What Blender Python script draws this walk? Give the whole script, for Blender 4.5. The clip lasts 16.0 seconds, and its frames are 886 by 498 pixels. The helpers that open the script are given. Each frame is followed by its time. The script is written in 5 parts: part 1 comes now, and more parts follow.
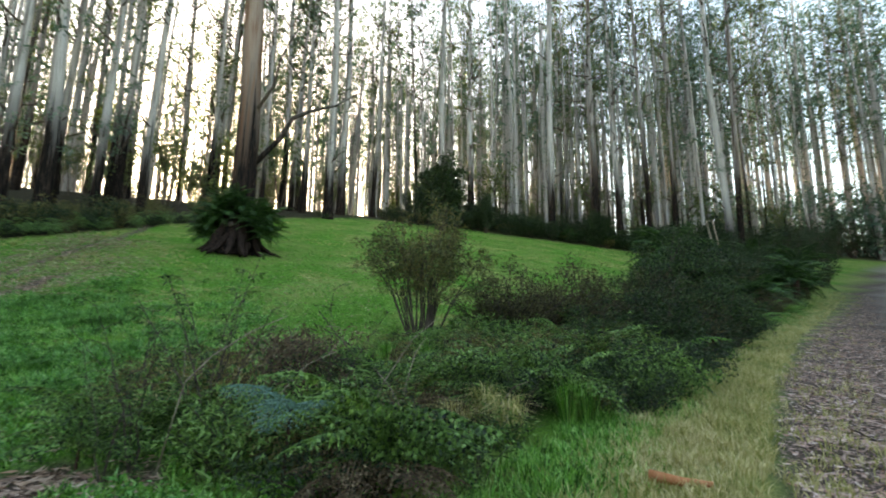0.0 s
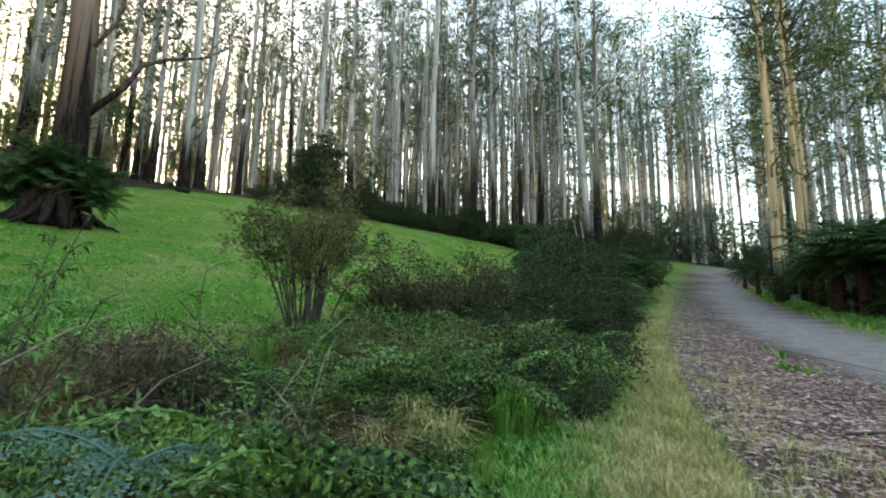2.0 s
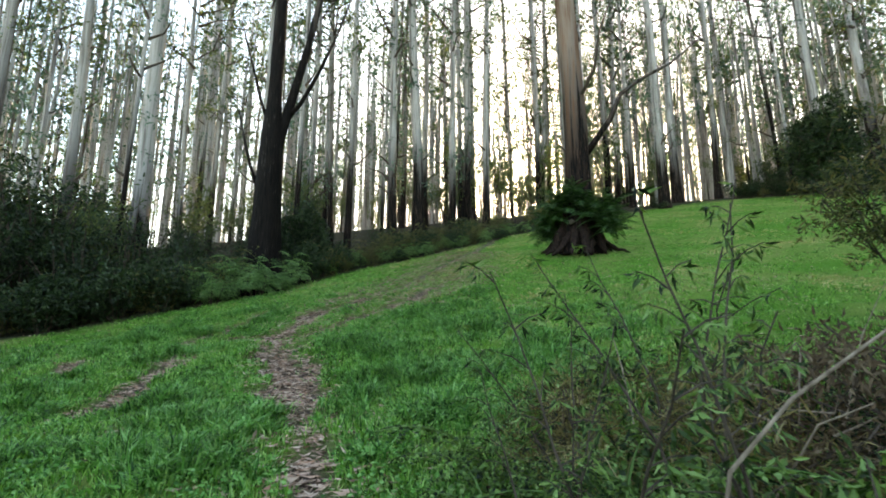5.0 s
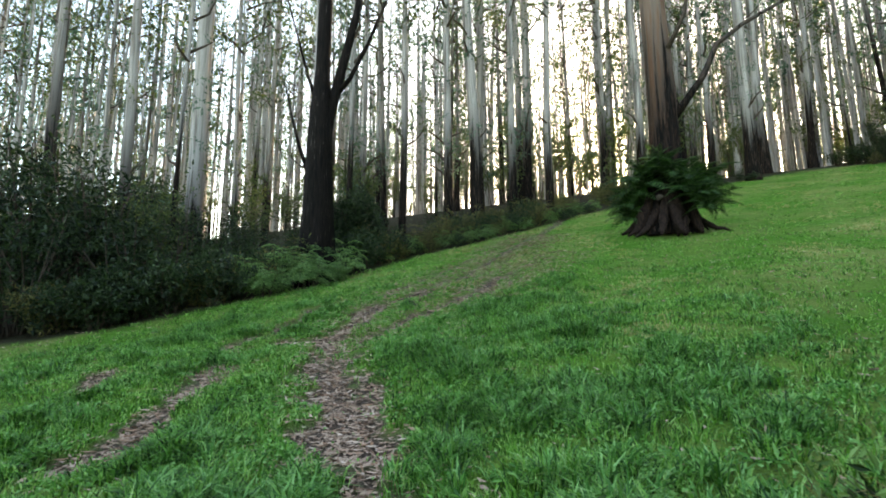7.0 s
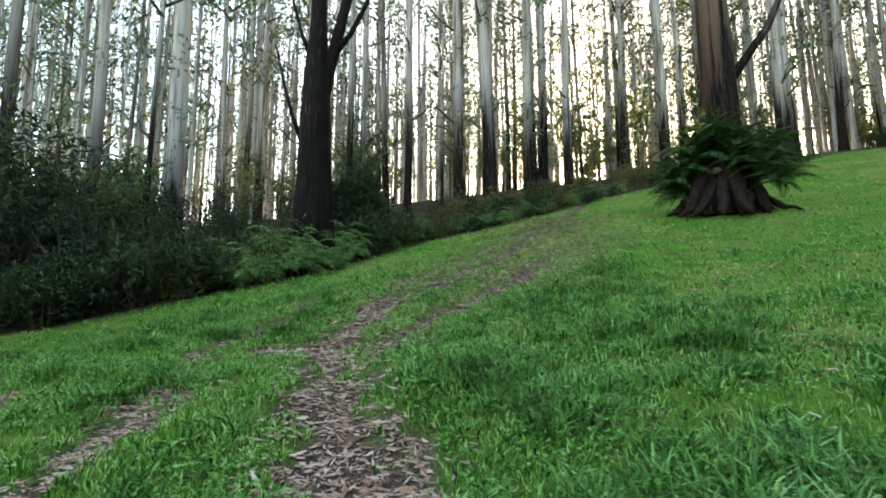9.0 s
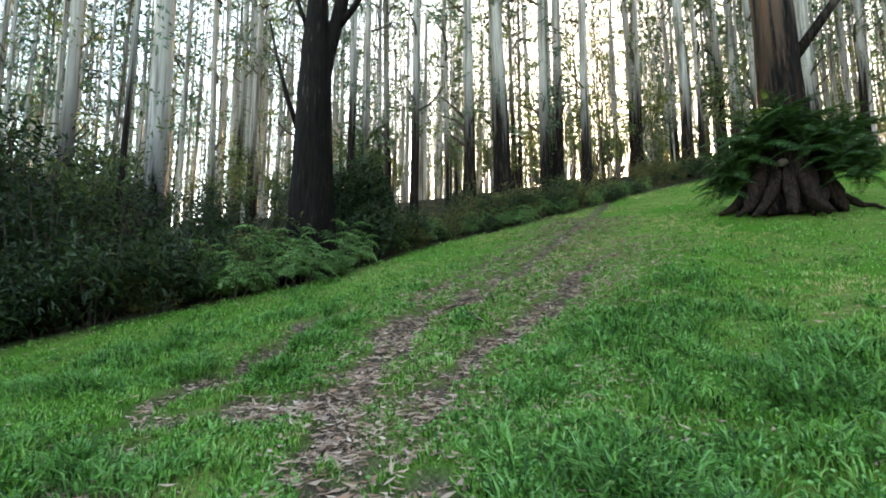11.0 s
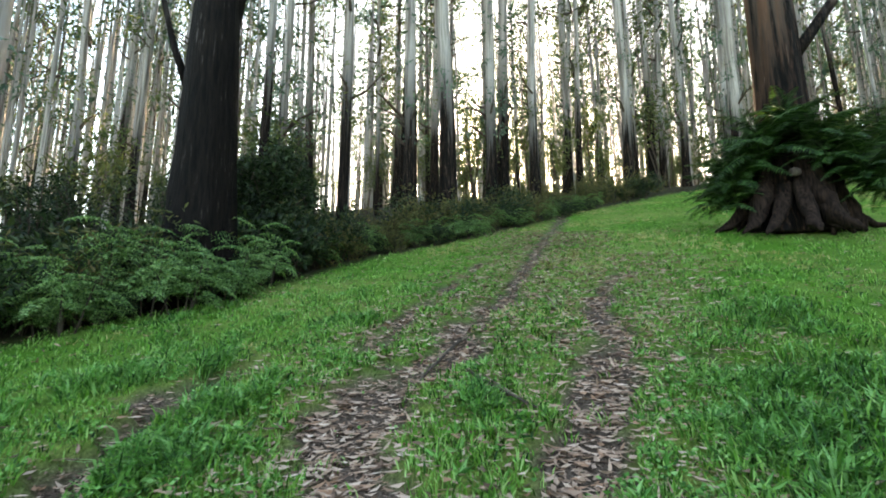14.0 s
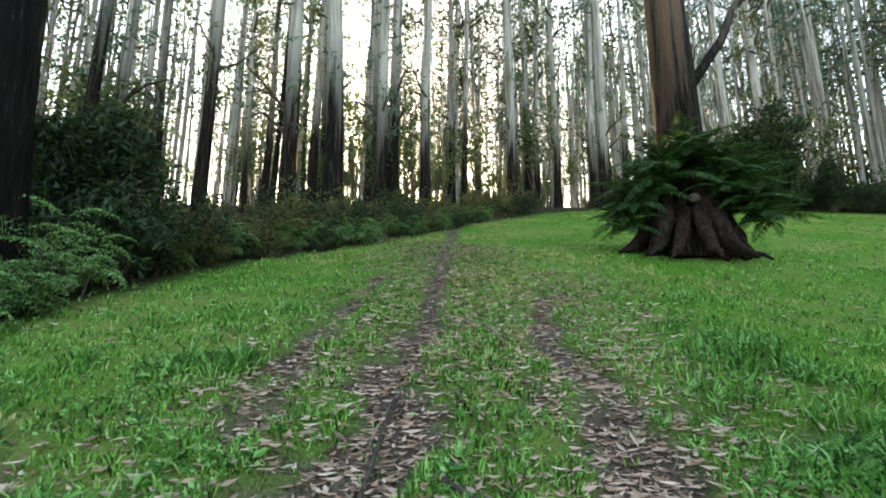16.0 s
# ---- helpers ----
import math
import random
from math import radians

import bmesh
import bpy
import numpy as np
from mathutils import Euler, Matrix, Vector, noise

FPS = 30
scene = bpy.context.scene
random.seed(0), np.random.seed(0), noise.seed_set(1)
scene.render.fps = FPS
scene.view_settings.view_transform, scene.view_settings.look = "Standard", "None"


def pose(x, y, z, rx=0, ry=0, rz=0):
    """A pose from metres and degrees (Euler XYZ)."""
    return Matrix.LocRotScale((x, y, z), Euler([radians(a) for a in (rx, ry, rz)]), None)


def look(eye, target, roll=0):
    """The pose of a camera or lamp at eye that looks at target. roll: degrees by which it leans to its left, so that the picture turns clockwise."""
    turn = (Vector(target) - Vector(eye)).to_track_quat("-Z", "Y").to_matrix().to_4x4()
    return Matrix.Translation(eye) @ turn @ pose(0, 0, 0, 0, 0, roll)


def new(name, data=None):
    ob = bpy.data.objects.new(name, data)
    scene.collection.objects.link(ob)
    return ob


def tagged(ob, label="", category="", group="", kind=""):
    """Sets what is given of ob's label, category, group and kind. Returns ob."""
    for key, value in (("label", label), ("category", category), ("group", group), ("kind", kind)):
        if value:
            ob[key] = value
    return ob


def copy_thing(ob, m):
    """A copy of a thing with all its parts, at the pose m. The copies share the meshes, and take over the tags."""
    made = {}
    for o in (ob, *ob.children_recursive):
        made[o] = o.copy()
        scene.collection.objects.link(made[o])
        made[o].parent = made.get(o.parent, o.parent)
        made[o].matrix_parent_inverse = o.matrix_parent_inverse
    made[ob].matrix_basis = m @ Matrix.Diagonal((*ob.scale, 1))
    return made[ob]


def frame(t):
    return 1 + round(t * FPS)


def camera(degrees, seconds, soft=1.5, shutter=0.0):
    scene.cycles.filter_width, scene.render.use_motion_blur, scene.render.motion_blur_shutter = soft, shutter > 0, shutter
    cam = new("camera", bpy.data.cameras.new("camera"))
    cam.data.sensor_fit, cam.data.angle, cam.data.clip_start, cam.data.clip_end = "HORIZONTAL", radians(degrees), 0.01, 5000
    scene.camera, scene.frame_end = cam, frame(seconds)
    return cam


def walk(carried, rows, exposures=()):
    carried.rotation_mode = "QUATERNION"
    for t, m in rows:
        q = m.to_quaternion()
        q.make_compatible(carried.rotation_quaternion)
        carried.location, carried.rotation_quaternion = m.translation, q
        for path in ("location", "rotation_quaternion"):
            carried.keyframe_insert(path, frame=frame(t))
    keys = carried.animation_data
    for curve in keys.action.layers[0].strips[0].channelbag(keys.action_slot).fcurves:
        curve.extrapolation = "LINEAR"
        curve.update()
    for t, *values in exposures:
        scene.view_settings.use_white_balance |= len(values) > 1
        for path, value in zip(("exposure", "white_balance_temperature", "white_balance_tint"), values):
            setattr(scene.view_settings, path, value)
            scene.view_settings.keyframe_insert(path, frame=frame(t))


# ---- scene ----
PATH = [
    (0.0, (0.000, 0.000, 1.499, 99.64, -0.58, -0.03)),
    (0.5, (0.011, 0.363, 1.534, 99.09, -0.74, -13.07)),
    (1.0, (-0.167, 0.680, 1.552, 98.45, -0.80, -19.99)),
    (1.5, (-0.298, 0.948, 1.566, 97.50, -0.86, -22.41)),
    (2.0, (-0.450, 1.261, 1.565, 98.55, -0.86, -15.92)),
    (2.5, (-0.771, 1.456, 1.626, 100.32, -1.08, -4.95)),
    (3.0, (-1.033, 1.596, 1.657, 101.14, -0.84, 6.90)),
    (3.5, (-1.235, 1.612, 1.613, 101.20, -0.57, 18.50)),
    (4.0, (-1.395, 1.737, 1.604, 101.00, -0.13, 27.16)),
    (4.5, (-1.646, 2.013, 1.503, 101.06, 0.17, 33.51)),
    (5.0, (-2.015, 2.474, 1.441, 100.25, 0.08, 38.88)),
    (7.5, (-4.293, 3.918, 1.870, 97.89, 0.37, 45.53)),
    (8.0, (-4.948, 4.277, 1.797, 97.03, 0.31, 45.22)),
    (8.5, (-5.566, 4.709, 1.835, 97.74, 0.25, 44.64)),
    (9.0, (-6.174, 5.070, 1.922, 97.21, 0.30, 44.95)),
    (11.5, (-8.689, 6.439, 2.339, 97.12, 0.11, 43.98)),
    (12.0, (-9.188, 6.836, 2.297, 96.61, -0.04, 42.85)),
    (12.5, (-9.778, 7.227, 2.334, 96.93, 0.06, 40.96)),
    (13.0, (-10.284, 7.554, 2.460, 97.16, -0.23, 39.21)),
    (13.5, (-10.829, 7.851, 2.569, 97.48, -0.03, 37.18)),
    (14.0, (-11.270, 8.213, 2.700, 99.33, 0.11, 33.99)),
    (14.5, (-11.631, 8.508, 2.842, 100.64, 0.28, 30.07)),
    (15.0, (-12.030, 8.809, 2.935, 100.60, 0.09, 26.09)),
    (15.5, (-12.366, 9.175, 2.986, 100.31, -0.02, 22.06)),
    (16.0, (-12.781, 9.540, 3.036, 100.42, 0.00, 17.71)),
]
cam = camera(87.22, 16.0, soft=1.8, shutter=0.15)
EXPOSURE = 3.1
walk(cam, [(t, pose(*p)) for t, p in PATH], exposures=[(t, EXPOSURE + e, 8000, 11) for t, e in ((0.0, -0.15), (1.3, 0.05), (4.5, 0.0), (8.0, 0.02), (12.0, 0.22), (16.0, 0.17))])

# ---- light: low sun behind the ridge, clear evening sky ----
SUN_ELEVATION, SUN_YAW = 12.5, 24.0        # degrees; yaw is counted from +y towards -x
world = bpy.data.worlds.new("world")
scene.world = world
world.use_nodes = True
wn = world.node_tree.nodes
sky = wn.new("ShaderNodeTexSky")
sky.sky_type = "NISHITA"
sky.sun_disc = False
sky.sun_elevation = radians(SUN_ELEVATION)
sky.sun_rotation = radians(-SUN_YAW)
sky.air_density, sky.dust_density, sky.ozone_density = 1.0, 1.2, 1.0
wn["Background"].inputs["Strength"].default_value = 0.15
world.node_tree.links.new(sky.outputs[0], wn["Background"].inputs["Color"])
sun_data = bpy.data.lights.new("sun", "SUN")
sun_data.energy, sun_data.angle, sun_data.color = 3.5, radians(0.6), (1.0, 0.80, 0.58)
sun = new("sun", sun_data)
sx, sy = -math.sin(radians(SUN_YAW)), math.cos(radians(SUN_YAW))
sun.matrix_world = look((sx * 100, sy * 100, 100 * math.tan(radians(SUN_ELEVATION))), (0, 0, 0))


# ---- materials ----
def material(name):
    m = bpy.data.materials.new(name)
    m.use_nodes = True
    nt = m.node_tree
    return m, nt.nodes, nt.links, nt.nodes["Principled BSDF"]


def node(nodes, kind, **values):
    n = nodes.new(kind)
    for key, value in values.items():
        n.inputs[key.replace("_", " ")].default_value = value
    return n


def ramp(nodes, stops):
    r = nodes.new("ShaderNodeValToRGB")
    while len(r.color_ramp.elements) < len(stops):
        r.color_ramp.elements.new(0.5)
    for e, (p, c) in zip(r.color_ramp.elements, stops):
        e.position, e.color = p, (*c, 1)
    return r


def mixed(nodes, links, fac, a, b):
    x = nodes.new("ShaderNodeMix")
    x.data_type = "RGBA"
    for value, socket in ((fac, x.inputs[0]), (a, x.inputs[6]), (b, x.inputs[7])):
        if isinstance(value, (int, float)):
            socket.default_value = value
        elif isinstance(value, tuple):
            socket.default_value = (*value, 1)
        else:
            links.new(value, socket)
    return x.outputs[2]


def leaf_material(name, colours, rough=0.5, through_share=0.35, tint=(1.25, 1.2, 0.5), patch=0.25):
    """Leaves that let some light through; each leaf has its own shade, and patches differ over a metre or so."""
    m, nodes, links, bsdf = material(name)
    geo = nodes.new("ShaderNodeNewGeometry")
    r = ramp(nodes, [(i / (len(colours) - 1), c) for i, c in enumerate(colours)])
    noise_tex = node(nodes, "ShaderNodeTexNoise", Scale=0.7, Detail=3.0)
    links.new(geo.outputs["Position"], noise_tex.inputs["Vector"])
    add = nodes.new("ShaderNodeMath")
    add.operation = "MULTIPLY_ADD"
    links.new(noise_tex.outputs["Fac"], add.inputs[0])
    add.inputs[1].default_value = patch * 4
    sub = nodes.new("ShaderNodeMath")
    sub.operation = "SUBTRACT"
    links.new(geo.outputs["Random Per Island"], sub.inputs[0])
    sub.inputs[1].default_value = patch * 2
    links.new(sub.outputs[0], add.inputs[2])
    links.new(add.outputs[0], r.inputs[0])
    links.new(r.outputs[0], bsdf.inputs["Base Color"])
    bsdf.inputs["Roughness"].default_value = rough
    bsdf.inputs["Specular IOR Level"].default_value = 0.22
    tr = nodes.new("ShaderNodeBsdfTranslucent")
    links.new(mixed(nodes, links, 1.0, r.outputs[0], r.outputs[0]), tr.inputs["Color"])
    mult = nodes.new("ShaderNodeMix")
    mult.data_type, mult.blend_type = "RGBA", "MULTIPLY"
    mult.inputs[0].default_value = 1.0
    links.new(r.outputs[0], mult.inputs[6])
    mult.inputs[7].default_value = (*tint, 1)
    links.new(mult.outputs[2], tr.inputs["Color"])
    mix = nodes.new("ShaderNodeMixShader")
    mix.inputs[0].default_value = through_share
    links.new(bsdf.outputs[0], mix.inputs[1])
    links.new(tr.outputs[0], mix.inputs[2])
    links.new(mix.outputs[0], nodes["Material Output"].inputs["Surface"])
    return m


def bark_material(name, pale, mid, dark, stocking, streak=1.0, red=(0.042, 0.026, 0.018), lit_streak=(0.17, 0.135, 0.115)):
    """Gum bark: smooth pale upper bark with long streaks, rough dark fibrous bark up to about `stocking` metres."""
    m, nodes, links, bsdf = material(name)
    tc = nodes.new("ShaderNodeTexCoord")
    info = nodes.new("ShaderNodeObjectInfo")
    shift = nodes.new("ShaderNodeVectorMath")
    shift.operation = "ADD"
    links.new(tc.outputs["Object"], shift.inputs[0])
    spread = nodes.new("ShaderNodeVectorMath")
    spread.operation = "SCALE"
    spread.inputs[0].default_value = (37.0, 11.0, 23.0)
    links.new(info.outputs["Random"], spread.inputs["Scale"])
    links.new(spread.outputs[0], shift.inputs[1])
    mp = nodes.new("ShaderNodeMapping")
    mp.inputs["Scale"].default_value = (3.2, 3.2, 0.16)
    links.new(shift.outputs[0], mp.inputs["Vector"])
    long_noise = node(nodes, "ShaderNodeTexNoise", Scale=1.0, Detail=5.0, Roughness=0.6)
    links.new(mp.outputs[0], long_noise.inputs["Vector"])
    up = ramp(nodes, [(0.30, dark), (0.42, mid), (0.55, pale), (0.72, mid)])
    links.new(long_noise.outputs["Fac"], up.inputs[0])
    mp2 = nodes.new("ShaderNodeMapping")
    mp2.inputs["Scale"].default_value = (9.0, 9.0, 0.9)
    links.new(shift.outputs[0], mp2.inputs["Vector"])
    fibre = node(nodes, "ShaderNodeTexNoise", Scale=1.6, Detail=8.0, Roughness=0.65)
    links.new(mp2.outputs[0], fibre.inputs["Vector"])
    # the last, palest stop paints lit vertical streaks onto the rough bark
    low = ramp(nodes, [(0.38, (0.002, 0.0015, 0.0012)), (0.51, (0.008, 0.0056, 0.0044)), (0.62, red), (0.73, lit_streak)])
    links.new(fibre.outputs["Fac"], low.inputs[0])
    sep = nodes.new("ShaderNodeSeparateXYZ")
    links.new(tc.outputs["Object"], sep.inputs[0])
    edge = nodes.new("ShaderNodeMath")
    edge.operation = "MULTIPLY_ADD"
    links.new(long_noise.outputs["Fac"], edge.inputs[0])
    edge.inputs[1].default_value = stocking * 1.8
    rnd = nodes.new("ShaderNodeMath")
    rnd.operation = "MULTIPLY_ADD"
    links.new(info.outputs["Random"], rnd.inputs[0])
    rnd.inputs[1].default_value = stocking * 0.6
    rnd.inputs[2].default_value = -stocking * 0.3
    links.new(rnd.outputs[0], edge.inputs[2])
    diff = nodes.new("ShaderNodeMath")
    diff.operation = "SUBTRACT"
    links.new(edge.outputs[0], diff.inputs[0])
    links.new(sep.outputs[2], diff.inputs[1])
    soft_edge = nodes.new("ShaderNodeMapRange")
    soft_edge.inputs[1].default_value, soft_edge.inputs[2].default_value = -0.25 * stocking, 0.25 * stocking
    links.new(diff.outputs[0], soft_edge.inputs[0])
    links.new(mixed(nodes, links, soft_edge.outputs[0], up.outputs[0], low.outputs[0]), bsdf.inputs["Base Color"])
    bsdf.inputs["Roughness"].default_value = 0.8
    bsdf.inputs["Specular IOR Level"].default_value = 0.10
    bump = nodes.new("ShaderNodeBump")
    bump.inputs["Strength"].default_value = 0.7
    bump.inputs["Distance"].default_value = 0.05
    links.new(fibre.outputs["Fac"], bump.inputs["Height"])
    links.new(bump.outputs[0], bsdf.inputs["Normal"])
    return m


def wood_material(name, a, b, rough=0.8, scale=(12, 12, 1.2)):
    m, nodes, links, bsdf = material(name)
    tc = nodes.new("ShaderNodeTexCoord")
    mp = nodes.new("ShaderNodeMapping")
    mp.inputs["Scale"].default_value = scale
    links.new(tc.outputs["Object"], mp.inputs["Vector"])
    n = node(nodes, "ShaderNodeTexNoise", Scale=2.0, Detail=6.0)
    links.new(mp.outputs[0], n.inputs["Vector"])
    r = ramp(nodes, [(0.3, a), (0.7, b)])
    links.new(n.outputs["Fac"], r.inputs[0])
    links.new(r.outputs[0], bsdf.inputs["Base Color"])
    bsdf.inputs["Roughness"].default_value = rough
    bsdf.inputs["Specular IOR Level"].default_value = 0.12
    bump = nodes.new("ShaderNodeBump")
    bump.inputs["Strength"].default_value, bump.inputs["Distance"].default_value = 0.6, 0.02
    links.new(n.outputs["Fac"], bump.inputs["Height"])
    links.new(bump.outputs[0], bsdf.inputs["Normal"])
    return m


def ground_material():
    """Meadow soil and moss with painted shade under long grass, leaf-strewn ruts, gravel road, dry verge and forest
    floor, mixed by the masks of the sheet.
    """
    m, nodes, links, bsdf = material("ground")
    geo = nodes.new("ShaderNodeNewGeometry")

    def tex(scale, detail=6.0, rough=0.6):
        n = node(nodes, "ShaderNodeTexNoise", Scale=scale, Detail=detail, Roughness=rough)
        links.new(geo.outputs["Position"], n.inputs["Vector"])
        return n.outputs["Fac"]

    def coloured(fac, stops):
        r = ramp(nodes, stops)
        links.new(fac, r.inputs[0])
        return r.outputs[0]

    def mask(name):
        a = nodes.new("ShaderNodeAttribute")
        a.attribute_name = name
        return a.outputs["Fac"]

    fine, coarse, broad = tex(38.0), tex(2.6), tex(0.33, 4.0)
    meadow = mixed(nodes, links, coloured(broad, [(0.40, (0, 0, 0)), (0.62, (1, 1, 1))]),
                   coloured(fine, [(0.3, (0.024, 0.078, 0.008)), (0.7, (0.105, 0.280, 0.024))]),
                   coloured(fine, [(0.3, (0.085, 0.120, 0.026)), (0.7, (0.245, 0.310, 0.075))]))
    soil = coloured(fine, [(0.3, (0.045, 0.031, 0.023)), (0.55, (0.125, 0.090, 0.070)), (0.75, (0.24, 0.19, 0.155))])
    gravel = mixed(nodes, links, coloured(coarse, [(0.35, (0, 0, 0)), (0.65, (1, 1, 1))]),
                   coloured(tex(90.0, 4.0), [(0.3, (0.115, 0.098, 0.086)), (0.7, (0.32, 0.28, 0.25))]),
                   coloured(tex(60.0, 4.0), [(0.3, (0.170, 0.148, 0.130)), (0.7, (0.42, 0.375, 0.335))]))
    verge = coloured(fine, [(0.3, (0.09, 0.115, 0.028)), (0.55, (0.22, 0.24, 0.075)), (0.75, (0.38, 0.33, 0.16))])
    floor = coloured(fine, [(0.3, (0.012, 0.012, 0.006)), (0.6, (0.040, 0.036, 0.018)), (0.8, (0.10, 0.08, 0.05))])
    # shade between the blades of long grass, put into the ground colour
    blade_shade = coloured(fine, [(0.35, (0.014, 0.040, 0.006)), (0.55, (0.042, 0.118, 0.015)), (0.75, (0.095, 0.225, 0.030))])
    meadow = mixed(nodes, links, mask("lush"), meadow, blade_shade)
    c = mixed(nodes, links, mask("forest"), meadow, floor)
    c = mixed(nodes, links, mask("verge"), c, verge)
    c = mixed(nodes, links, mask("rut"), c, soil)
    c = mixed(nodes, links, mask("road"), c, gravel)
    links.new(c, bsdf.inputs["Base Color"])
    bsdf.inputs["Roughness"].default_value = 0.9
    bsdf.inputs["Specular IOR Level"].default_value = 0.12
    bump = nodes.new("ShaderNodeBump")
    bump.inputs["Strength"].default_value, bump.inputs["Distance"].default_value = 0.8, 0.06
    links.new(fine, bump.inputs["Height"])
    links.new(bump.outputs[0], bsdf.inputs["Normal"])
    return m


M_GROUND = ground_material()
# grass and clover ramps are widened: blade highlights and dark gaps put into colour
M_GRASS = leaf_material("meadow_grass", [(0.013, 0.046, 0.008), (0.066, 0.205, 0.028), (0.158, 0.385, 0.062), (0.36, 0.56, 0.20)], 0.38, 0.3, (1.1, 1.15, 0.5), 0.12)
M_DRY = leaf_material("dry_grass", [(0.1708, 0.2018, 0.04657), (0.3415, 0.326, 0.1087), (0.5278, 0.4347, 0.2018), (0.652, 0.5589, 0.3105)], 0.7, 0.3, (1, 1, 0.8))
M_COARSE = leaf_material("coarse_grass", [(0.012, 0.050, 0.012), (0.048, 0.170, 0.032), (0.110, 0.300, 0.065), (0.24, 0.46, 0.16)], 0.36, 0.25, (1.0, 1.1, 0.5), 0.10)
M_CLOVER = leaf_material("clover", [(0.018, 0.075, 0.016), (0.070, 0.225, 0.040), (0.150, 0.370, 0.090), (0.26, 0.48, 0.17)], 0.42, 0.25, (1.1, 1.15, 0.5), 0.10)
M_LITTER = leaf_material("leaf_litter", [(0.0882, 0.05031, 0.0337), (0.3043, 0.1928, 0.139), (0.5071, 0.3609, 0.2735), (0.3234, 0.1703, 0.103), (0.6311, 0.4747, 0.3767)], 0.7, 0.0, (1, 1, 1), 0.05)
M_LITTER_ROAD = leaf_material("road_leaf_litter", [(0.07938, 0.04714, 0.03796), (0.294, 0.1898, 0.1532), (0.5504, 0.3881, 0.3199), (0.3675, 0.1768, 0.1155), (0.75, 0.5799, 0.5017)], 0.7, 0.0, (1, 1, 1), 0.05)
M_GUM = leaf_material("gum_leaves", [(0.0264, 0.04704, 0.0216), (0.0576, 0.0896, 0.036), (0.09, 0.1232, 0.0504), (0.126, 0.1512, 0.06)], 0.45, 0.4)
M_GUM_BLUE = leaf_material("blue_gum_leaves", [(0.04025, 0.077, 0.05376), (0.07245, 0.1309, 0.0924), (0.1207, 0.1925, 0.1428)], 0.4, 0.35, (1.1, 1.15, 0.8))
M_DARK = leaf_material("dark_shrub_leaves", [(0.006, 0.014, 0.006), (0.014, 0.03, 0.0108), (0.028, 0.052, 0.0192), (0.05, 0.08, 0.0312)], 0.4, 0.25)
M_OLIVE = leaf_material("olive_shrub_leaves", [(0.0231, 0.02898, 0.01127), (0.0726, 0.08602, 0.03036), (0.1358, 0.142, 0.05232), (0.1848, 0.1368, 0.0644)], 0.5, 0.3)
M_GREEN = leaf_material("green_shrub_leaves", [(0.005, 0.013, 0.004), (0.031, 0.070, 0.015), (0.112, 0.216, 0.053), (0.23, 0.37, 0.12)], 0.4, 0.3)
M_HEATH = leaf_material("heath_leaves", [(0.012, 0.011, 0.006), (0.040, 0.034, 0.016), (0.085, 0.066, 0.034), (0.095, 0.105, 0.045)], 0.5, 0.3)
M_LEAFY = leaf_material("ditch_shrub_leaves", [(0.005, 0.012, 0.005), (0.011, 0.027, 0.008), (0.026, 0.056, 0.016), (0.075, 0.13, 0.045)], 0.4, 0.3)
M_STRAW = leaf_material("withered_weed_leaves", [(0.035, 0.026, 0.011), (0.10, 0.080, 0.030), (0.20, 0.165, 0.065), (0.30, 0.25, 0.12)], 0.6, 0.3)
M_FERN = leaf_material("fern_fronds", [(0.009, 0.0243, 0.0072), (0.0242, 0.0605, 0.0176), (0.0675, 0.147, 0.045)], 0.45, 0.3)
M_FERN_BUSH = leaf_material("bush_fern_fronds", [(0.030, 0.075, 0.022), (0.085, 0.185, 0.058), (0.170, 0.310, 0.105), (0.26, 0.40, 0.16)], 0.4, 0.3)
M_FERN_LIGHT = leaf_material("light_fern_fronds", [(0.078, 0.169, 0.039), (0.1235, 0.26, 0.065), (0.169, 0.325, 0.104)], 0.45, 0.35)
M_FERN_BLUE = leaf_material("bluish_bracken", [(0.051, 0.1134, 0.07762), (0.0867, 0.1728, 0.1294), (0.1326, 0.2376, 0.1863)], 0.5, 0.25, (1, 1.1, 0.9))
M_BRACKEN = leaf_material("dead_bracken", [(0.05, 0.034, 0.020), (0.12, 0.080, 0.046), (0.21, 0.155, 0.095)], 0.7, 0.2, (1, 0.9, 0.7))
M_BARK = bark_material("gum_bark", (0.41, 0.385, 0.36), (0.215, 0.193, 0.175), (0.085, 0.066, 0.055), 7.5)
M_BARK_BIG = bark_material("old_gum_bark", (0.30, 0.28, 0.26), (0.13, 0.10, 0.085), (0.055, 0.036, 0.026), 10.0)
M_BARK_DARK = bark_material("dark_gum_bark", (0.26, 0.235, 0.21), (0.11, 0.085, 0.07), (0.04, 0.028, 0.021), 17.0, red=(0.011, 0.0072, 0.0055), lit_streak=(0.11, 0.095, 0.085))
# roadside gums: warm low sunlight is painted into these bark colours
M_BARK_SUNLIT = bark_material("sunlit_gum_bark", (0.50, 0.38, 0.23), (0.36, 0.225, 0.12), (0.20, 0.09, 0.037), 3.0)
M_BARK_RED = bark_material("stringy_red_bark", (0.24, 0.185, 0.150), (0.15, 0.085, 0.055), (0.09, 0.040, 0.022), 12.0, red=(0.034, 0.017, 0.011), lit_streak=(0.12, 0.085, 0.065))
# dark root bark, with the shade among the roots put into its colour
M_ROOT = wood_material("shaded_root_bark", (0.002, 0.0013, 0.001), (0.040, 0.024, 0.018), 0.9, (11, 11, 1.6))
